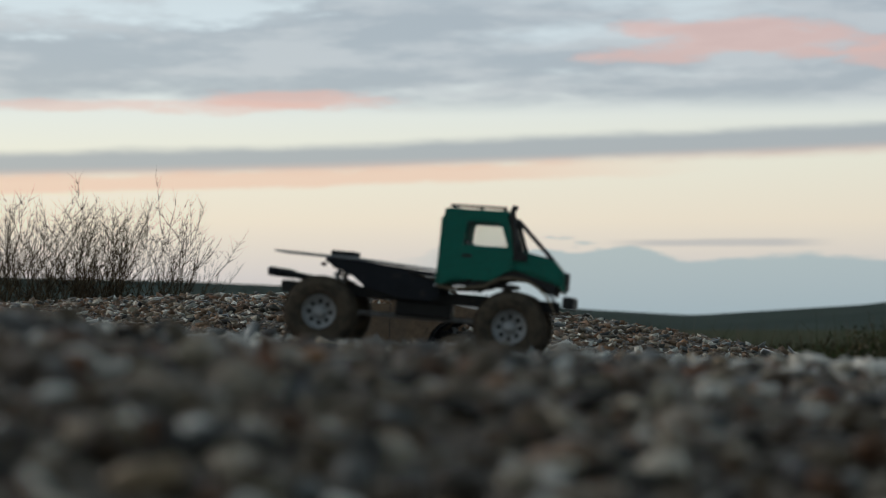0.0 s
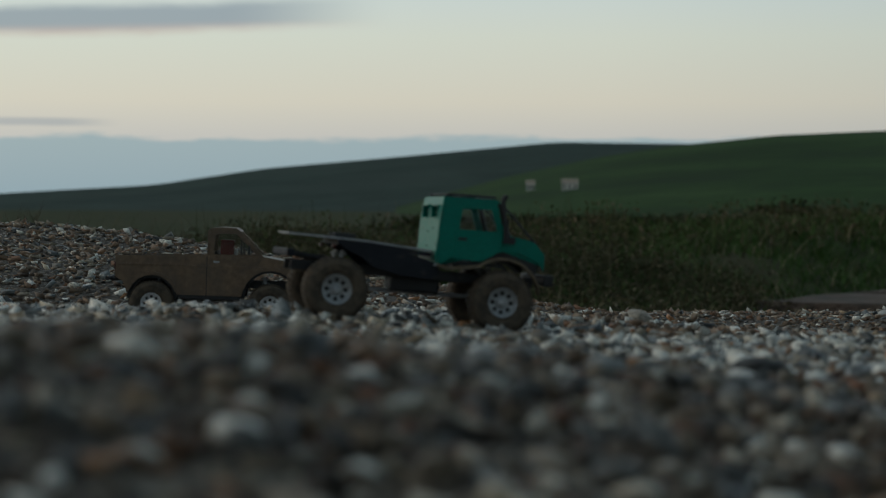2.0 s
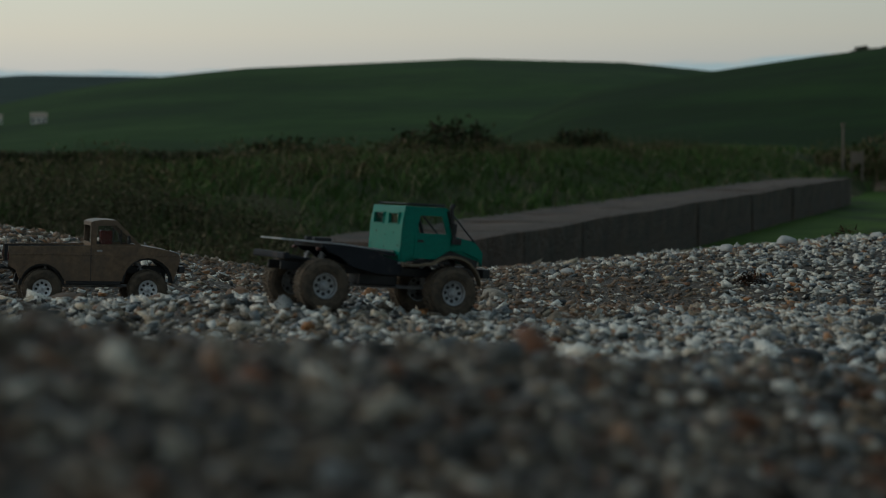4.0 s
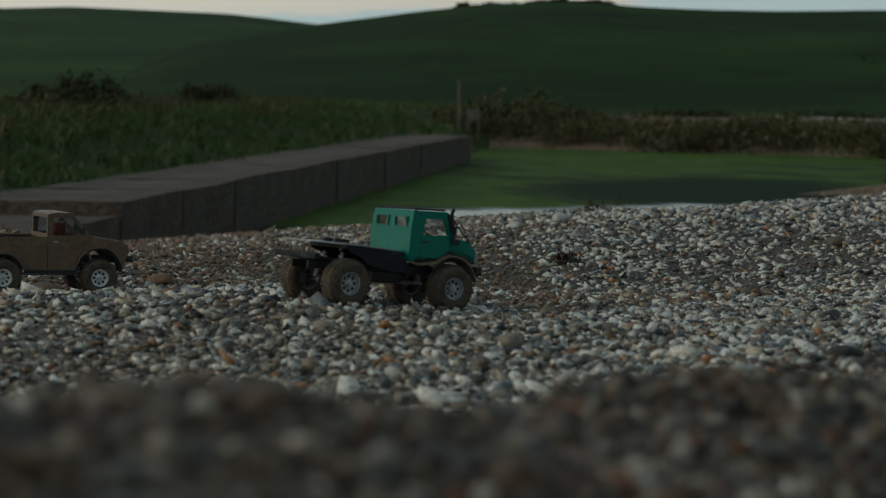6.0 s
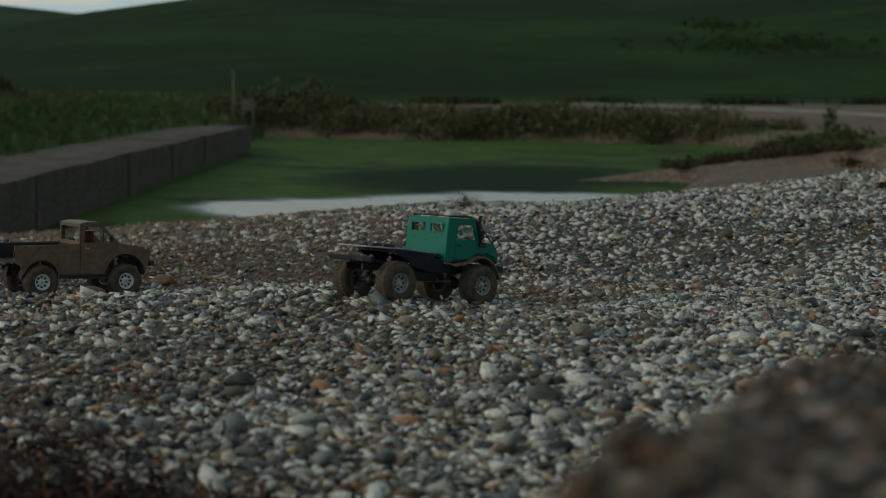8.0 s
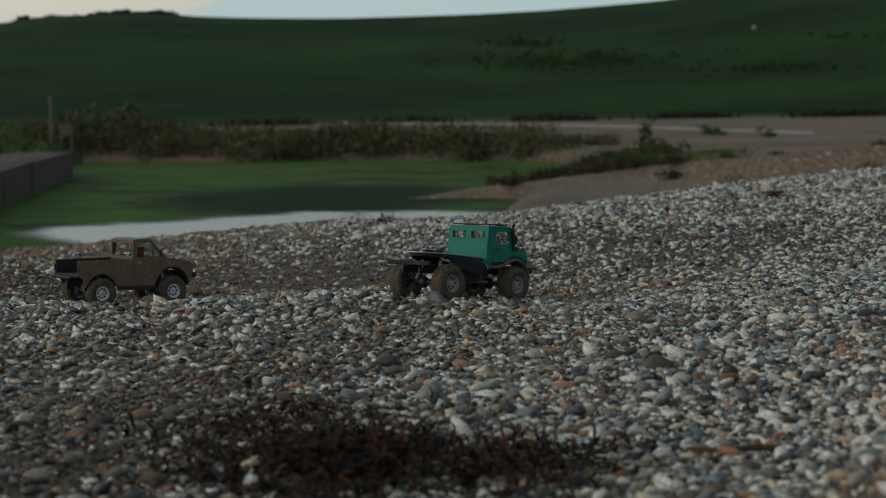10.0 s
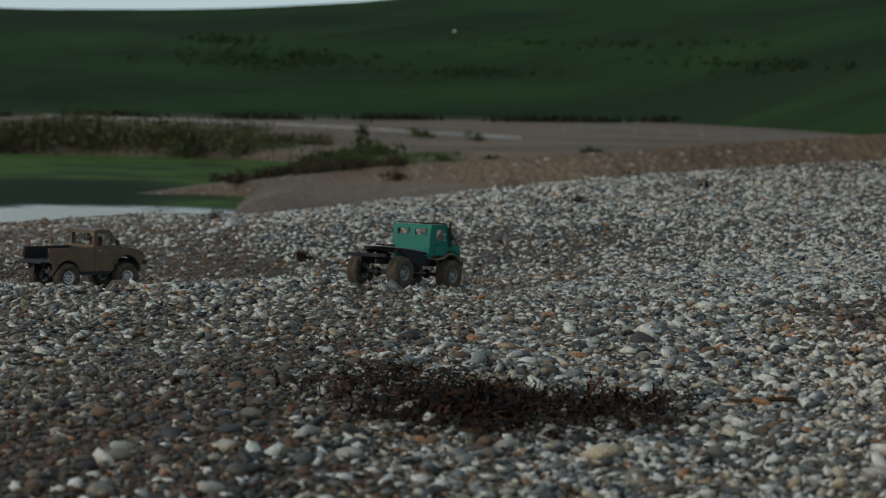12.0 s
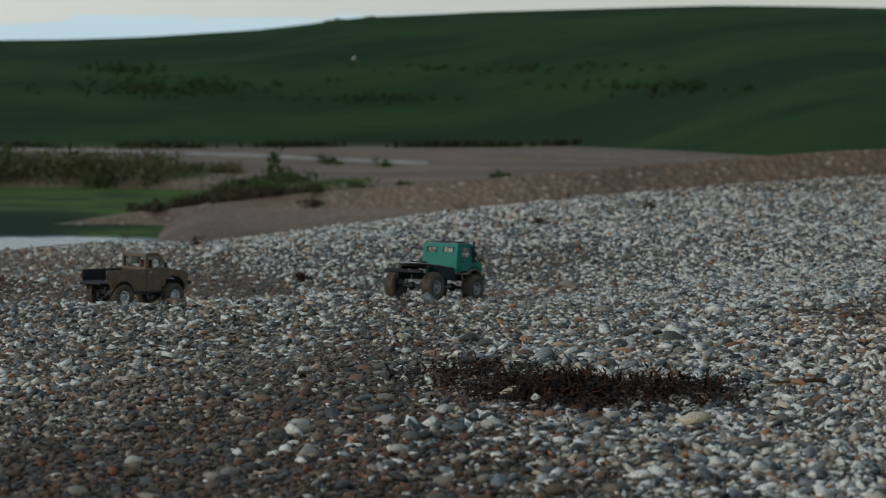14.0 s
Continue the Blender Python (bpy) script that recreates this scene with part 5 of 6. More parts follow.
    for y in (-W + 0.003, W - 0.003):
        bm = bmesh.new()
        rod(bm, (0.1365, y, 0.243), (0.157, y, 0.180), 0.0042, seg=8)
        part("windscreen_pillar", bm, M_BLACK, ob, "black windscreen pillar")
        bm = bmesh.new()
        rod(bm, (0.139, y, 0.244), (0.208, y, 0.170), 0.0021, seg=6)
        part("brace_cable", bm, M_BLACK, ob, "thin dark cable from roof to nose")
    bm = bmesh.new()
    slab(bm, [(0.138, 0.241), (0.139, 0.2415), (0.159, 0.181), (0.158, 0.1805)], -W + 0.008, W - 0.008)
    part("windscreen", bm, M_GLASS, ob, "clear windscreen")
    bm = bmesh.new()
    rod(bm, (0.150, -W - 0.006, 0.176), (0.140, -W - 0.006, 0.252), 0.0040, seg=10)
    rod(bm, (0.140, -W - 0.006, 0.250), (0.145, -W - 0.006, 0.259), 0.005, seg=10)
    box(bm, 0.146, 0.168, -W - 0.008, -W + 0.002, 0.166, 0.180)
    part("snorkel", bm, M_BLACK, ob, "black air intake snorkel", bevel=0.001)
    bm = bmesh.new()
    box(bm, 0.226, 0.231, -0.045, 0.045, 0.122, 0.150)
    for k in range(6):
        box(bm, 0.2305, 0.2325, -0.043, 0.043, 0.124 + k * 0.0045, 0.126 + k * 0.0045)
    part("grille", bm, M_BLACK, ob, "black grille")
    bm = bmesh.new()
    box(bm, 0.228, 0.246, -0.085, 0.085, 0.092, 0.112)
    part("front_bumper", bm, M_BLACK, ob, bevel=0.003)
    # seat backs and wheel inside
    for y in (-0.036, 0.036):
        bm = bmesh.new()
        box(bm, 0.060, 0.072, y - 0.020, y + 0.020, 0.125, 0.196)
        part("seat_back", bm, M_BLACK, ob, bevel=0.004)
    bm = bmesh.new()
    box(bm, 0.034, 0.15, -W + 0.005, W - 0.005, 0.118, 0.124)
    part("cab_floor", bm, M_BLACK, ob)
    for y in (-0.052, 0.052):
        bm = bmesh.new()
        slab(bm, [(0.085, 0.108), (0.085, 0.124), (0.150, 0.150), (0.218, 0.134), (0.214, 0.110), (0.196, 0.124), (0.150, 0.134), (0.108, 0.122)], y - 0.024, y + 0.024)
        part("inner_wing", bm, M_BLACK, ob, "black inner wing")
    # flat bed
    bm = bmesh.new()
    slab(bm, [(-0.236, 0.1475), (-0.236, 0.1505), (-0.10, 0.1475), (0.024, 0.1395), (0.024, 0.1365), (-0.10, 0.1445)], -0.060, 0.062)
    part("flat_bed", bm, M_STEEL, ob, "scuffed grey sheet-metal bed", bevel=0.001)
    bm = bmesh.new()
    slab(bm, [(-0.15, 0.1365), (-0.15, 0.1445), (-0.09, 0.1425), (0.02, 0.134), (0.02, 0.128), (-0.09, 0.134)], -0.078, 0.078)
    part("bed_frame", bm, M_NAVY, ob, bevel=0.002)
    for y in (-0.025, 0.02):
        bm = bmesh.new()
        box(bm, -0.15, -0.11, y - 0.006, y + 0.006, 0.149, 0.157)
        part("bed_clamp", bm, M_BLACK, ob, bevel=0.0015)
    bm = bmesh.new()
    box(bm, -0.240, -0.226, -0.088, 0.088, 0.108, 0.122)
    part("rear_crossbar", bm, M_NAVY, ob, bevel=0.003)
    for y in (-0.045, 0.045):
        bm = bmesh.new()
        rod(bm, (-0.232, y, 0.115), (-0.14, y * 0.85, 0.105), 0.005, seg=8)
        part("bar_stay", bm, M_BLACK, ob)
    for y in (-0.066, 0.066):
        bm = bmesh.new()
        box(bm, -0.158, -0.151, y - 0.006, y + 0.006, 0.130, 0.136)
        part("tail_light", bm, M_TAIL, ob, "dark red tail light", bevel=0.001)
    # the cab is squat
    for o in ob.children:
        if o.name.split(".")[0] in ("cab_side", "door", "side_window", "wing", "wing_mirror", "roof", "roof_rack", "back_panel", "bonnet", "windscreen_pillar", "brace_cable", "windscreen", "snorkel", "seat_back"):
            o.scale.z, o.location.z = 0.92, 0.114 * 0.08
    return ob


def tan_pickup(m):
    ob = thing("model_pickup", m, "dusty tan radio-controlled pickup with open black bed", "toy truck")
    running_gear(ob, 0.285, 0.055, 0.055, 0.042, 0.165, M_CHROME)
    W = 0.088
    # lower body sides with wheel openings
    def arch(cx, r, n=9, z=0.056):
        return [(cx + r * math.cos(a), z + r * math.sin(a)) for a in [math.pi * (1 - k / (n - 1)) for k in range(n)]]
    outline = [(-0.232, 0.104), (-0.212, 0.092)] + arch(-0.1425, 0.060, z=0.052) + arch(0.1425, 0.070, z=0.060) + [(0.226, 0.104), (0.231, 0.122), (0.228, 0.138), (0.20, 0.148), (0.15, 0.155), (0.090, 0.159), (-0.012, 0.160), (-0.232, 0.156)]
    outline = [(x, max(z, 0.064)) for x, z in outline]
    for y0, y1 in ((-W, -W + 0.006), (W - 0.006, W)):
        bm = bmesh.new()
        slab(bm, outline, y0, y1)
        body = part("body_side", bm, M_TAN, ob, bevel=0.0025)
        for cx, cr, cz in ((-0.1425, 0.0585, 0.052), (0.1425, 0.0685, 0.060)):
            bm = bmesh.new()
            inner, outer = arch(cx, cr, 11, cz)[1:-1], arch(cx, cr + 0.008, 11, cz)[1:-1]
            slab(bm, inner + outer[::-1], y0 - 0.004 if y0 < 0 else y1 - 0.003, y0 + 0.003 if y0 < 0 else y1 + 0.004)
            part("wheel_arch", bm, M_TAN, ob, bevel=0.0012)
            bm = bmesh.new()
            yi = y0 + 0.008 if y0 < 0 else y1 - 0.036
            slab(bm, arch(cx, cr + 0.003, 11, cz) + arch(cx, cr - 0.006, 11, cz)[::-1], yi, yi + 0.028)
            part("wheel_well", bm, M_BLACK, ob, "black wheel well")
        bm = bmesh.new()
        box(bm, -0.0130, -0.0112, y0 - 0.0006 if y0 < 0 else y1 - 0.004, y0 + 0.004 if y0 < 0 else y1 + 0.0006, 0.064, 0.1605)
        part("shut_line", bm, M_BLACK, ob, "dark gap between cab and bed")
        bm = bmesh.new()
        yo = y0 - 0.0012 if y0 < 0 else y1 - 0.001
        slab(bm, [(-0.006, 0.068), (-0.006, 0.157), (0.100, 0.156), (0.100, 0.135), (0.080, 0.112), (0.066, 0.090), (0.060, 0.068)], yo, yo + 0.0022)
        d = part("door", bm, M_TAN, ob, bevel=0.0008)
        bm = bmesh.new()
        box(bm, 0.004, 0.018, yo - 0.002, yo + 0.004, 0.144, 0.1485)
        part("door_handle", bm, M_STEEL, d, "chrome door handle")
        bm = bmesh.new()
        box(bm, -0.226, 0.222, y0 - 0.0016 if y0 < 0 else y1 - 0.001, y0 + 0.001 if y0 < 0 else y1 + 0.0016, 0.1335, 0.1365)
        part("side_moulding", bm, M_TAN, ob, bevel=0.0006)
        bm = bmesh.new()
        box(bm, -0.078, 0.070, y0 + 0.001 if y0 < 0 else y1 - 0.009, y0 + 0.009 if y0 < 0 else y1 - 0.001, 0.054, 0.0635)
        part("sill", bm, M_BLACK, ob, "dark sill under the doors", bevel=0.002)
        # cab frame over the sill
        bm = bmesh.new()
        frame_slab(bm, [(-0.012, 0.158), (-0.006, 0.222), (0.062, 0.224), (0.128, 0.158)], [(0.003, 0.164), (0.007, 0.213), (0.057, 0.215), (0.108, 0.164)], y0 + (0.008 if y0 < 0 else -0.006), y1 + (0.006 if y0 < 0 else -0.008))
        part("cab_side", bm, M_TAN, ob, bevel=0.001)
        bm = bmesh.new()
        yc = (y0 + y1) / 2 + (0.007 if y0 < 0 else -0.007)
        slab(bm, [(0.003, 0.164), (0.007, 0.213), (0.057, 0.215), (0.108, 0.164)], yc - 0.0004, yc + 0.0004)
        part("side_window", bm, M_GLASS, ob, "clear side window")
        bm = bmesh.new()
        rod(bm, (0.070, yc, 0.163), (0.070, yc, 0.205), 0.0022, seg=6)
        part("quarter_light_bar", bm, M_BLACK, ob)
        bm = bmesh.new()
        ym = y0 - 0.008 if y0 < 0 else y1 + 0.008
        rod(bm, (0.088, y0, 0.166), (0.090, ym, 0.172), 0.0014, seg=6)
        box(bm, 0.086, 0.092, ym - 0.007, ym + 0.007, 0.166, 0.188)
        part("wing_mirror", bm, M_BLACK, ob, "black wing mirror")
        bm = bmesh.new()
        yl = -0.066 if y0 < 0 else 0.066
        box(bm, 0.225, 0.233, yl - 0.013, yl + 0.013, 0.118, 0.134)
        part("headlight", bm, M_AMBER, ob, "clear headlight", bevel=0.001)
        bm = bmesh.new()
        yt = -W + 0.003 if y0 < 0 else W - 0.003
        box(bm, -0.2340, -0.2305, yt - 0.0035, yt + 0.0035, 0.118, 0.140)
        part("tail_light", bm, M_TAIL, ob, "dark red tail light", bevel=0.001)
    bm = bmesh.new()
    slab(bm, [(-0.010, 0.219), (-0.006, 0.2265), (0.02, 0.2300), (0.056, 0.2290), (0.068, 0.2205)], -W + 0.007, W - 0.007)
    part("roof", bm, M_TAN, ob, bevel=0.003)
    # back of the cab with a rear window
    bm = bmesh.new()
    for y0, y1, z0, z1 in ((-W + 0.008, W - 0.008, 0.15, 0.168), (-W + 0.008, W - 0.008, 0.213, 0.223), (-W + 0.008, -0.070, 0.168, 0.213), (0.070, W - 0.008, 0.168, 0.213)):
        box(bm, -0.012, -0.007, y0, y1, z0, z1)
    part("cab_back", bm, M_TAN, ob)
    bm = bmesh.new()
    slab(bm, [(0.066, 0.221), (0.067, 0.2215), (0.130, 0.1585), (0.129, 0.158)], -W + 0.010, W - 0.010)
    part("windscreen", bm, M_GLASS, ob, "clear windscreen")
    bm = bmesh.new()
    slab(bm, [(0.110, 0.146), (0.228, 0.122), (0.228, 0.138), (0.20, 0.149), (0.15, 0.157), (0.112, 0.163)], -W + 0.005, W - 0.005)
    part("bonnet", bm, M_TAN, ob, bevel=0.003)
    bm = bmesh.new()
    box(bm, 0.224, 0.231, -0.05, 0.05, 0.114, 0.136)
    part("grille", bm, M_BLACK, ob, "black grille")
    bm = bmesh.new()
    box(bm, 0.228, 0.244, -0.09, 0.09, 0.088, 0.106)
    part("front_bumper", bm, M_BLACK, ob, bevel=0.003)
    # open bed
    bm = bmesh.new()
    box(bm, -0.228, -0.014, -W + 0.006, W - 0.006, 0.104, 0.109)
    for y in (-W + 0.006, W - 0.009):
        box(bm, -0.228, -0.014, y, y + 0.003, 0.109, 0.1545)
    box(bm, -0.017, -0.013, -W + 0.009, W - 0.009, 0.109, 0.156)
    part("bed_liner", bm, M_BLACK, ob, "black bed liner")
    bm = bmesh.new()
    box(bm, -0.2335, -0.2285, -W + 0.006, W - 0.006, 0.098, 0.108)
    part("bed_lip", bm, M_BLACK, ob, bevel=0.001)
    bm = bmesh.new()
    rod(bm, (-0.252, -0.07, 0.098), (-0.252, 0.07, 0.098), 0.005)
    for y in (-0.05, 0.05):
        rod(bm, (-0.252, y, 0.098), (-0.21, y * 0.8, 0.096), 0.004)
    part("rear_bumper", bm, M_BLACK, ob, "black tubular rear bumper")
    bm = bmesh.new()
    box(bm, -0.0105, -0.0099, -0.070, 0.070, 0.168, 0.213)
    part("rear_window", bm, M_GLASS, ob, "clear rear window")
    bm = bmesh.new()
    box(bm, 0.018, 0.050, -0.05, -0.012, 0.150, 0.200)
    part("red_box", bm, M_RED, ob, "red box inside the cab", bevel=0.003)
    bm = bmesh.new()
    box(bm, 0.020, 0.055, 0.004, 0.046, 0.150, 0.178)
    part("white_box", bm, M_WHITE, ob, "white box inside the cab", bevel=0.003)
    for y in (-0.036, 0.036):
        bm = bmesh.new()
        box(bm, 0.004, 0.014, y - 0.020, y + 0.020, 0.10, 0.172)
        part("seat_back", bm, M_BLACK, ob, bevel=0.004)
    bm = bmesh.new()
    box(bm, -0.01, 0.09, -W + 0.008, W - 0.008, 0.088, 0.093)
    part("cab_floor", bm, M_BLACK, ob)
    # the body rides high on its springs
    for o in ob.children:
        if o.name.split(".")[0] not in ("wheel", "axle", "shock_absorber", "drive_shaft"):
            o.location.z += 0.013
    return ob


green_truck(Matrix.Translation((0, 0, -0.004)) @ Matrix.Rotation(math.pi / 2 - HEAD, 4, "Z") @ Matrix.Rotation(math.atan(0.085), 4, "Y"))
tan_pickup(Matrix.Translation((*PICK_XY, float(land(*PICK_XY)) + 0.014)) @ Matrix.Rotation(math.pi / 2 - PICK_HEAD, 4, "Z") @ Matrix.Rotation(0.03, 4, "Y") @ Matrix.Scale(0.98, 4))


# ---- pebbles ----
NEAR_BIG, NEAR_SMALL, FAR_COUNT = 165000, 270000, 500000


def pebbles(name, xy, size, sub, seed, label, lift=0.25, mat=M_PEBBLE, smooth=False):
    """size: half-lengths in metres, one for each."""
    shapes = pebble_shapes(sub, 8, seed)
    r = np.random.default_rng(seed)
    n = len(xy)
    z = land(xy[:, 0], xy[:, 1])
    kind = r.integers(0, 8, n)
    VV, FF, off = [], [], 0
    for k, (v, f) in enumerate(shapes):
        m = np.nonzero(kind == k)[0]
        c = len(m)
        if not c:
            continue
        s = size[m][:, None] * np.stack([r.uniform(0.9, 1.45, c), r.uniform(0.58, 0.95, c), r.uniform(0.28, 0.58, c)], -1)
        a, tx, ty = r.uniform(0, 6.283, c), r.normal(0, 0.38, c), r.normal(0, 0.38, c)
        p = v[None] * s[:, None, :]
        y, zz = p[..., 1] * np.cos(tx)[:, None] - p[..., 2] * np.sin(tx)[:, None], p[..., 1] * np.sin(tx)[:, None] + p[..., 2] * np.cos(tx)[:, None]
        x, zz = p[..., 0] * np.cos(ty)[:, None] + zz * np.sin(ty)[:, None], -p[..., 0] * np.sin(ty)[:, None] + zz * np.cos(ty)[:, None]
        x, y = x * np.cos(a)[:, None] - y * np.sin(a)[:, None], x * np.sin(a)[:, None] + y * np.cos(a)[:, None]
        q = np.stack([x + xy[m, 0][:, None], y + xy[m, 1][:, None], zz + (z[m] + s[:, 2] * r.uniform(lift - 0.25, lift + 0.75, c))[:, None]], -1)
        VV.append(q.reshape(-1, 3))
        FF.append((f[None] + (np.arange(c) * len(v))[:, None, None] + off).reshape(-1, 3))
        off += c * len(v)
    return tagged(raw(name, np.concatenate(VV), np.concatenate(FF), mat, smooth=smooth), label, "pebbles", kind="stuff")


def shore_line(x):
    return np.interp(x, [-6.9, -2.6, -0.8, 0.9], [-6.0, -4.9, -4.35, -3.55])


def scatter(n, x0, x1, y0, y1):
    return np.stack([rng.uniform(x0, x1, n), rng.uniform(y0, y1, n)], -1)


def beach_area(xy, d0, d1):
    """Keeps what lies on the top of the bank, between two distances from its seaward edge."""
    x, y = xy[:, 0], xy[:, 1]
    d = y - shore_line(x)
    left = x > np.interp(y, [-6, -3, 0, 2, 5, 10], [-7, -4.7, -2.3, -2.0, -3.2, -5.5])
    right = x < np.interp(y, [-5, -3.5, -3, -1, 0, 5], [-3.5, 1.0, 1.1, 2.0, 3.6, 13.5])
    return xy[(d > d0) & (d < d1) & left & right]


def clear_of_wheels(xy, gap=0.0):
    """Leaves the spots free on which the tyres stand."""
    keep = np.ones(len(xy), bool)
    for (cx, cy), head, base, track in (((0, 0), HEAD, 0.30, 0.176), (PICK_XY, PICK_HEAD, 0.285, 0.165)):
        dx, dy = xy[:, 0] - cx, xy[:, 1] - cy
        u, w = dx * np.sin(head) + dy * np.cos(head), dx * np.cos(head) - dy * np.sin(head)
        keep &= ~((np.abs(np.abs(u) - base / 2) < 0.032 + gap) & (np.abs(np.abs(w) - track / 2) < 0.026 + gap))
    return xy[keep]


def is_pale(xy):
    """Wave-sorted pale flints lie in a ragged-edged sheet over part of the bank."""
    x, y = xy[:, 0], xy[:, 1]
    s = (x + 3.3) * 0.70 - (y + 3.20) * 0.71 + 2.0 * step(y, -0.6, 1.6) + 0.45 * wavy(x, y, 1.4, 31) + rng.normal(0, 0.3, len(x))
    chance = np.clip(0.42 + s * 0.30, 0, np.where(y > -0.7, 0.86, 0.95)) * (s > 0) * (1 - 0.8 * shoulder(x, y)) * (1 - 0.2 * np.exp(-((x + 0.1) ** 2 + (y + 1.0) ** 2) / 1.5 ** 2))
    return rng.random(len(x)) < chance


def is_rust(xy):
    """Finer rust-brown shingle lies on the slope behind the bank."""
    x, y = xy[:, 0], xy[:, 1]
    edge = (x > 0.3) & (x < 2.1) & (y > -0.7) & (rng.random(len(x)) < 0.6)
    return edge | (y > 1.1 + 0.3 * wavy(x, y, 1.2, 33)) & (x < 1.4 + (y - 2.0) * 0.62 + 0.6 * wavy(x, y, 2.0, 34)) & (rng.random(len(x)) < 0.62)


def sizes(n, a, b, big=0.02, top=1.7):
    s = a + (b - a) * rng.random(n) ** 1.9
    return np.where(rng.random(n) < big, s * rng.uniform(1.2, top, n), s)


def on_shoulder(q, least=0.45):
    return shoulder(q[:, 0], q[:, 1]) > least


def near_strip(n):
    q = beach_area(scatter(n, -7.5, 3.6, -6.5, 1), 0.3, 3.6)
    reach = q[:, 1] - shore_line(q[:, 0]) > 0.95
    return q[reach & ~on_shoulder(q)]


def shaded(q):
    """The seaward part of the bank takes the brown flints coloured darker for shade."""
    x, y = q[:, 0], q[:, 1]
    d = y - shore_line(x) + 0.5 * wavy(x, y, 1.5, 37)
    s = (x + 3.3) * 0.70 - (y + 3.20) * 0.71
    # wet: the share of stones that get the shade colour
    wet = np.maximum(step(d, 4.0, 2.5) * step(s, 0.3, -0.3), shoulder(x, y) * np.interp(x, [-1.8, -0.8], [0.8, 0.2]))
    return rng.random(len(q)) < wet * 0.9 + 0.08


p = clear_of_wheels(near_strip(NEAR_BIG), 0.012)
m, w = is_pale(p), shaded(p)
pebbles("near_pebbles", p[~m & ~w], sizes(int((~m & ~w).sum()), 0.007, 0.0155), 1, 21, "rounded flint pebbles in grey, brown and rust", lift=0.35)
pebbles("damp_pebbles", p[~m & w], sizes(int((~m & w).sum()), 0.007, 0.0155), 1, 27, "brown flint pebbles near the water's edge, coloured darker for shade", lift=0.35, mat=M_SHADED)
h = rng.random(len(p)) < 0.5
pebbles("near_pale_pebbles", p[m & h], sizes(int((m & h).sum()), 0.008, 0.018), 1, 24, "pale grey and white flint pebbles", lift=0.35, mat=M_PALE)
pebbles("near_pale_shards", p[m & ~h], sizes(int((m & ~h).sum()), 0.008, 0.018), 0, 28, "pale broken flint shards with flat faces", lift=0.4, mat=M_PALE)
p = clear_of_wheels(near_strip(NEAR_SMALL), 0.004)
m, w = is_pale(p), shaded(p)
pebbles("near_chips", p[~m & ~w], sizes(int((~m & ~w).sum()), 0.005, 0.012), 0, 41, "small broken flint chips between the pebbles", lift=0.45)
pebbles("damp_chips", p[~m & w], sizes(int((~m & w).sum()), 0.005, 0.012), 0, 42, "small flint chips between the pebbles, coloured darker for shade", lift=0.45, mat=M_SHADED)
pebbles("near_pale_chips", p[m], sizes(int(m.sum()), 0.005, 0.013), 0, 43, "small pale flint chips between the pebbles", lift=0.45, mat=M_PALE)
# small stones on the shoulder beside the path
p = scatter(100000, -3.6, 1.6, -5.0, -1.2)
off = p[:, 1] - np.interp(p[:, 0], RIDGE_X, RIDGE_Y)
p = p[on_shoulder(p, 0.3) & (off > -0.95)]
w = shaded(p)
pebbles("shoulder_chips", p[~w], sizes(int((~w).sum()), 0.0045, 0.010, 0.03, 2.0), 0, 44, "small brown and grey flints on the bank's shoulder", lift=0.4)
pebbles("damp_shoulder_chips", p[w], sizes(int(w.sum()), 0.0045, 0.010, 0.03, 2.0), 0, 45, "small flints on the bank's shoulder, coloured darker for shade", lift=0.4, mat=M_SHADED)
p = p[:7000]
coarse = np.interp(p[:, 0], [-1.0, 0.2], [1.0, 1.35])
w = rng.random(len(p)) < 0.7
pebbles("shoulder_pebbles", p[~w], coarse[~w] * sizes(int((~w).sum()), 0.008, 0.015, 0.02, 1.5), 1, 46, "rounded grey and rust flints on the bank's shoulder", lift=0.4)
pebbles("damp_shoulder_pebbles", p[w], coarse[w] * sizes(int(w.sum()), 0.008, 0.015, 0.02, 1.5), 1, 47, "rounded flints on the bank's shoulder, coloured darker for shade", lift=0.4, mat=M_SHADED)
p = scatter(800, -0.5, 1.4, -3.4, -1.4)
p = p[on_shoulder(p, 0.3)]
pebbles("shoulder_pale_pebbles", p, sizes(len(p), 0.009, 0.019, 0.02, 1.5), 1, 48, "blue-grey and white flints on the bank's shoulder", lift=0.4, mat=M_PALE)
p = near_strip(14000)
p = clear_of_wheels(p[is_pale(p) & (p[:, 1] < -1.2)], 0.02)
pebbles("coarse_pale_pebbles", p, sizes(len(p), 0.016, 0.028, 0.05, 1.4), 1, 49, "larger pale flints among the shingle", lift=0.5, mat=M_PALE)
p = clear_of_wheels(beach_area(scatter(FAR_COUNT, -6, 13, -5, 11), 3.6, 15.0), 0.008)
far = np.hypot(p[:, 0] + 2, p[:, 1] + 3)
p = p[rng.random(len(p)) < np.interp(far, [3, 5, 8, 14], [1.0, 0.85, 0.5, 0.2])]
r = is_rust(p)
m = (is_pale(p) | (rng.random(len(p)) < 0.3)) & ~r
n = ~m & ~r
grow = np.interp(np.hypot(p[:, 0] + 2, p[:, 1] + 3), [5, 8, 14], [1.0, 1.12, 1.6])
pebbles("beach_pebbles", p[n], grow[n] * sizes(int(n.sum()), 0.006, 0.0185), 0, 22, "rounded flint pebbles in grey, brown and rust")
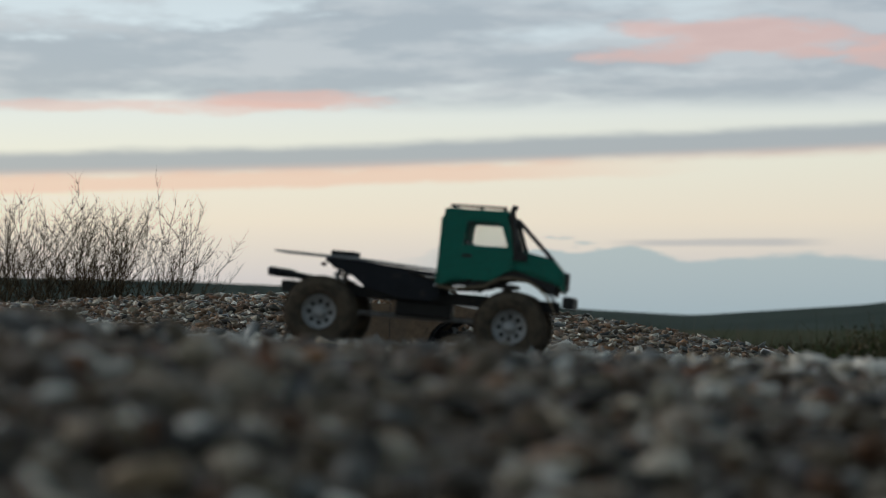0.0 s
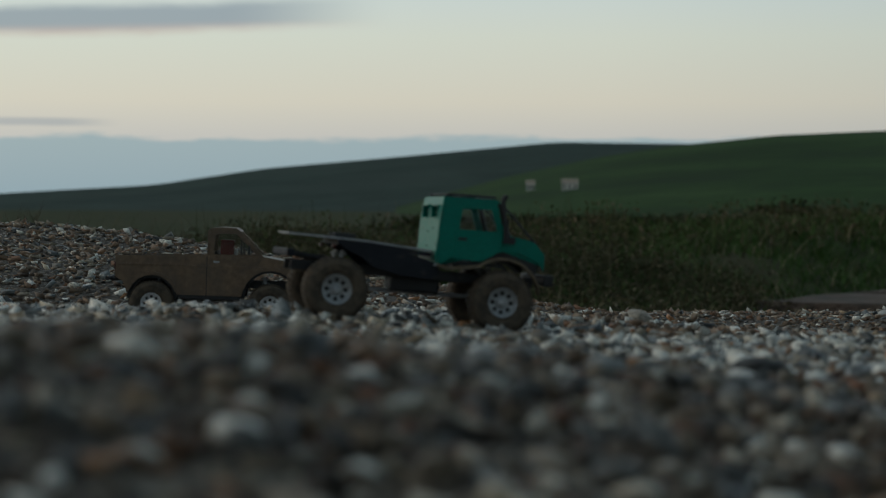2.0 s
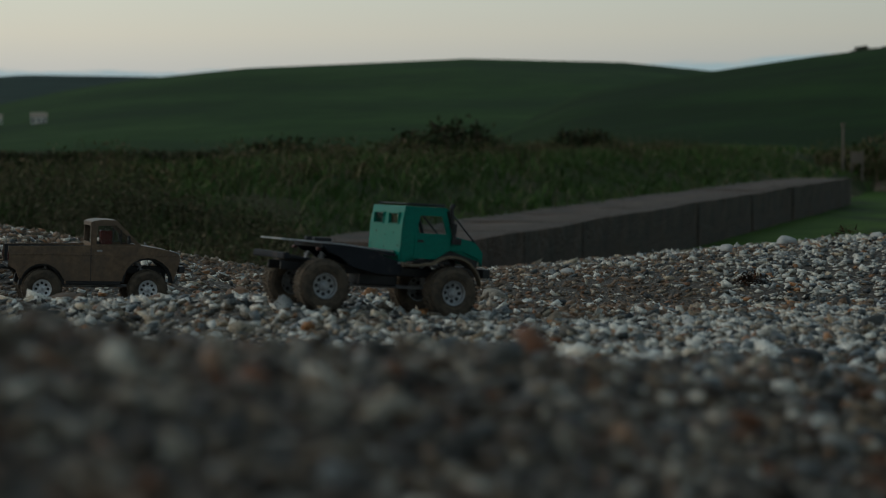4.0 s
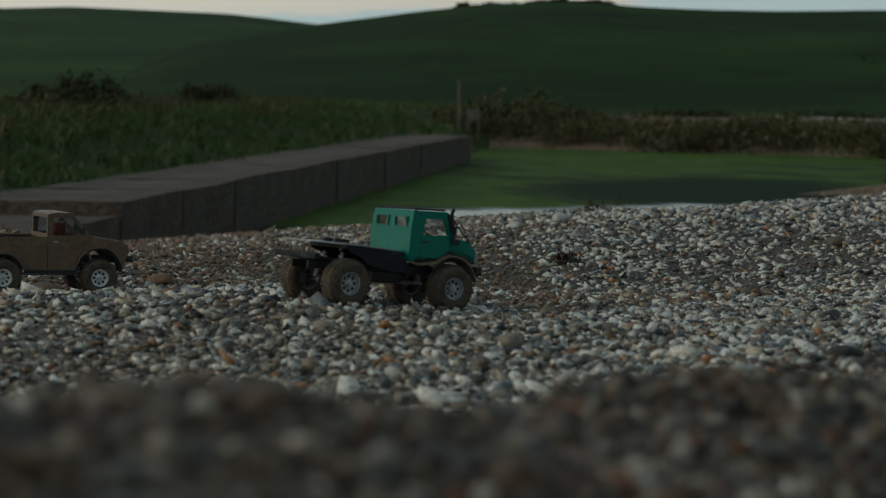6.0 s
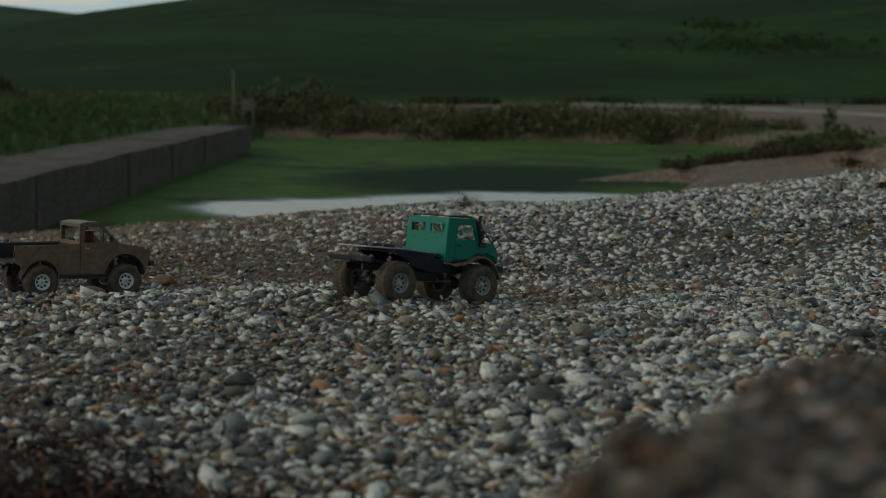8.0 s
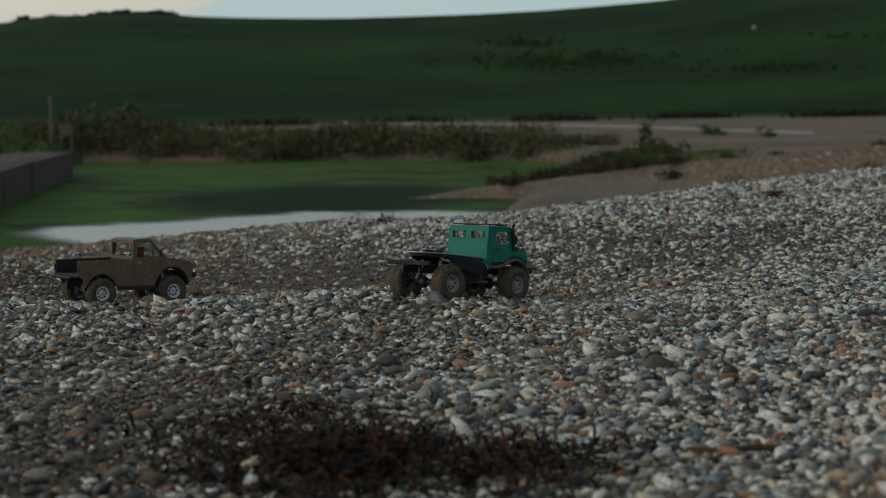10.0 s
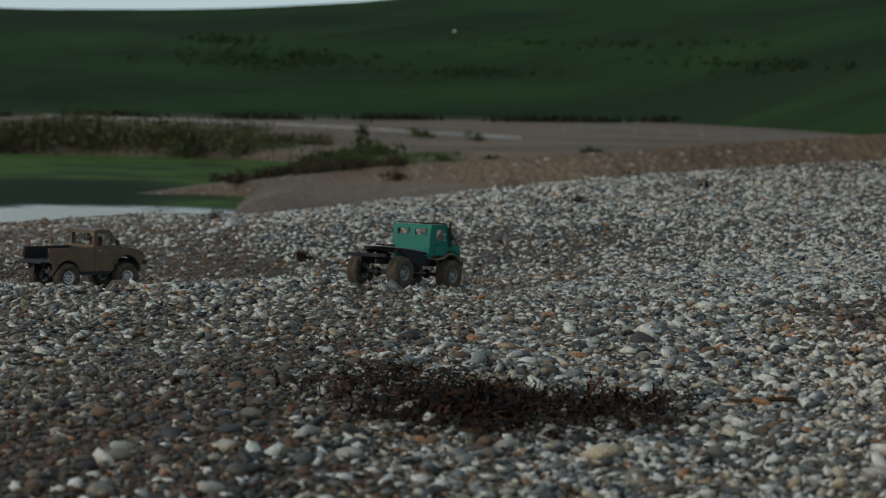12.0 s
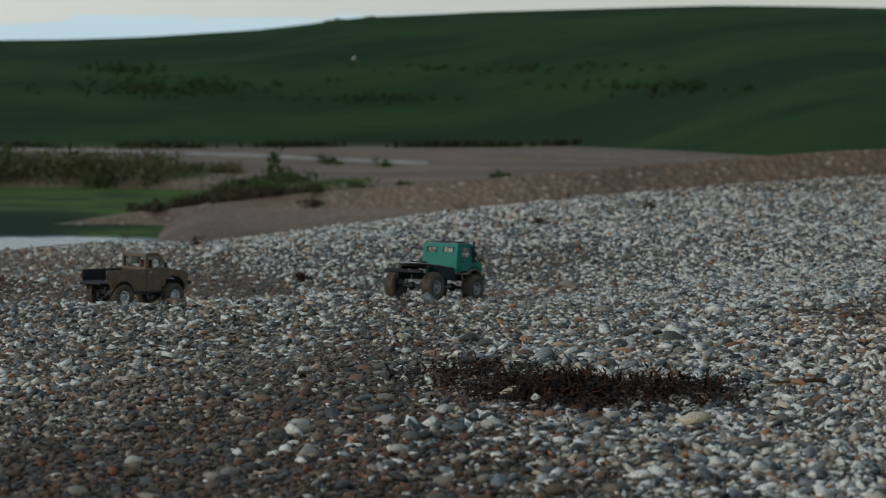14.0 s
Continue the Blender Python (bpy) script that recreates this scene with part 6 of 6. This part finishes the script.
pebbles("beach_pale_pebbles", p[m], grow[m] * sizes(int(m.sum()), 0.0068, 0.020), 0, 25, "pale grey and white flint pebbles", mat=M_PALE)
p = p[r]
p = np.concatenate([p[rng.random(len(p)) < 0.85], beach_area(scatter(9000, -2, 16, 9, 30), 12, 40), scatter(6000, 10, 34, 7, 30)])
pebbles("rust_shingle", p, np.where(p[:, 1] > 9, 2.0, 1.0) * sizes(len(p), 0.0066, 0.0175), 0, 26, "fine rust-brown shingle on the slope", mat=M_RUST)

# the far stretch of the beach, where only the larger stones tell
p = scatter(70000, 5, 30, 3, 24)
start = np.interp(p[:, 0], [4, 6.4, 9.5, 13.6, 22, 40], [4.2, 5.2, 6.6, 8.8, 14.5, 27])
keep = (p[:, 1] < start + 7.0 * rng.random(len(p)) ** 3) & (p[:, 1] > 0.30 * p[:, 0])
p = p[keep]
m = rng.random(len(p)) < np.interp(p[:, 1] - start[keep], [-6, 0], [0.6, 0.15])
pebbles("far_pale_pebbles", p[m], sizes(int(m.sum()), 0.016, 0.034), 0, 52, "pale flints on the far stretch of the beach", mat=M_PALE)
pebbles("far_pebbles", p[~m], sizes(int((~m).sum()), 0.016, 0.034), 0, 53, "brown flints on the far stretch of the beach")

# the rest of the bank, thinly strewn
p = scatter(16000, -10, 6, -9, 4)
x, y = p[:, 0], p[:, 1]
inside = (x > np.interp(y, [-6, -3, 0, 2, 5, 10], [-7, -4.7, -2.3, -2.0, -3.2, -5.5])) & (y - shore_line(x) > 0.95) & (x < np.interp(y, [-5, -3.5, -3, -1, 0, 5], [-3.5, 1.0, 1.1, 2.0, 3.6, 12.2]))
p = p[~inside]
pebbles("strewn_pebbles", p, sizes(len(p), 0.008, 0.017), 0, 51, "flint pebbles strewn thinly over the bank")


def single_pebbles():
    """The stones nearest the path, each one a piece of the beach."""
    meshes = []
    for i in range(10):
        v, f = pebble_shapes(2, 1, 80 + i)[0]
        mesh = bpy.data.meshes.new("pebble")
        mesh.from_pydata([tuple(q) for q in v * np.array([1.0, 0.78, 0.52])], [], f.tolist())
        mesh.polygons.foreach_set("use_smooth", [True] * len(mesh.polygons))
        mesh.materials.append(M_STONE)
        meshes.append(mesh)
    xy = beach_area(scatter(9000, -5.5, 0.2, -4.5, -0.6), 1.6, 3.2)
    xy = xy[~on_shoulder(xy, 0.1)][:300]
    for x, y in xy:
        ob = new("pebble", random.choice(meshes))
        s = random.uniform(0.013, 0.026)
        ob.parent = GROUND
        ob.matrix_world = Matrix.Translation((x, y, float(land(x, y)) + s * 0.35)) @ Matrix.Rotation(random.uniform(0, 6.28), 4, "Z") @ Matrix.Rotation(random.gauss(0, 0.25), 4, "X") @ Matrix.Diagonal((s, s, s, 1))


single_pebbles()
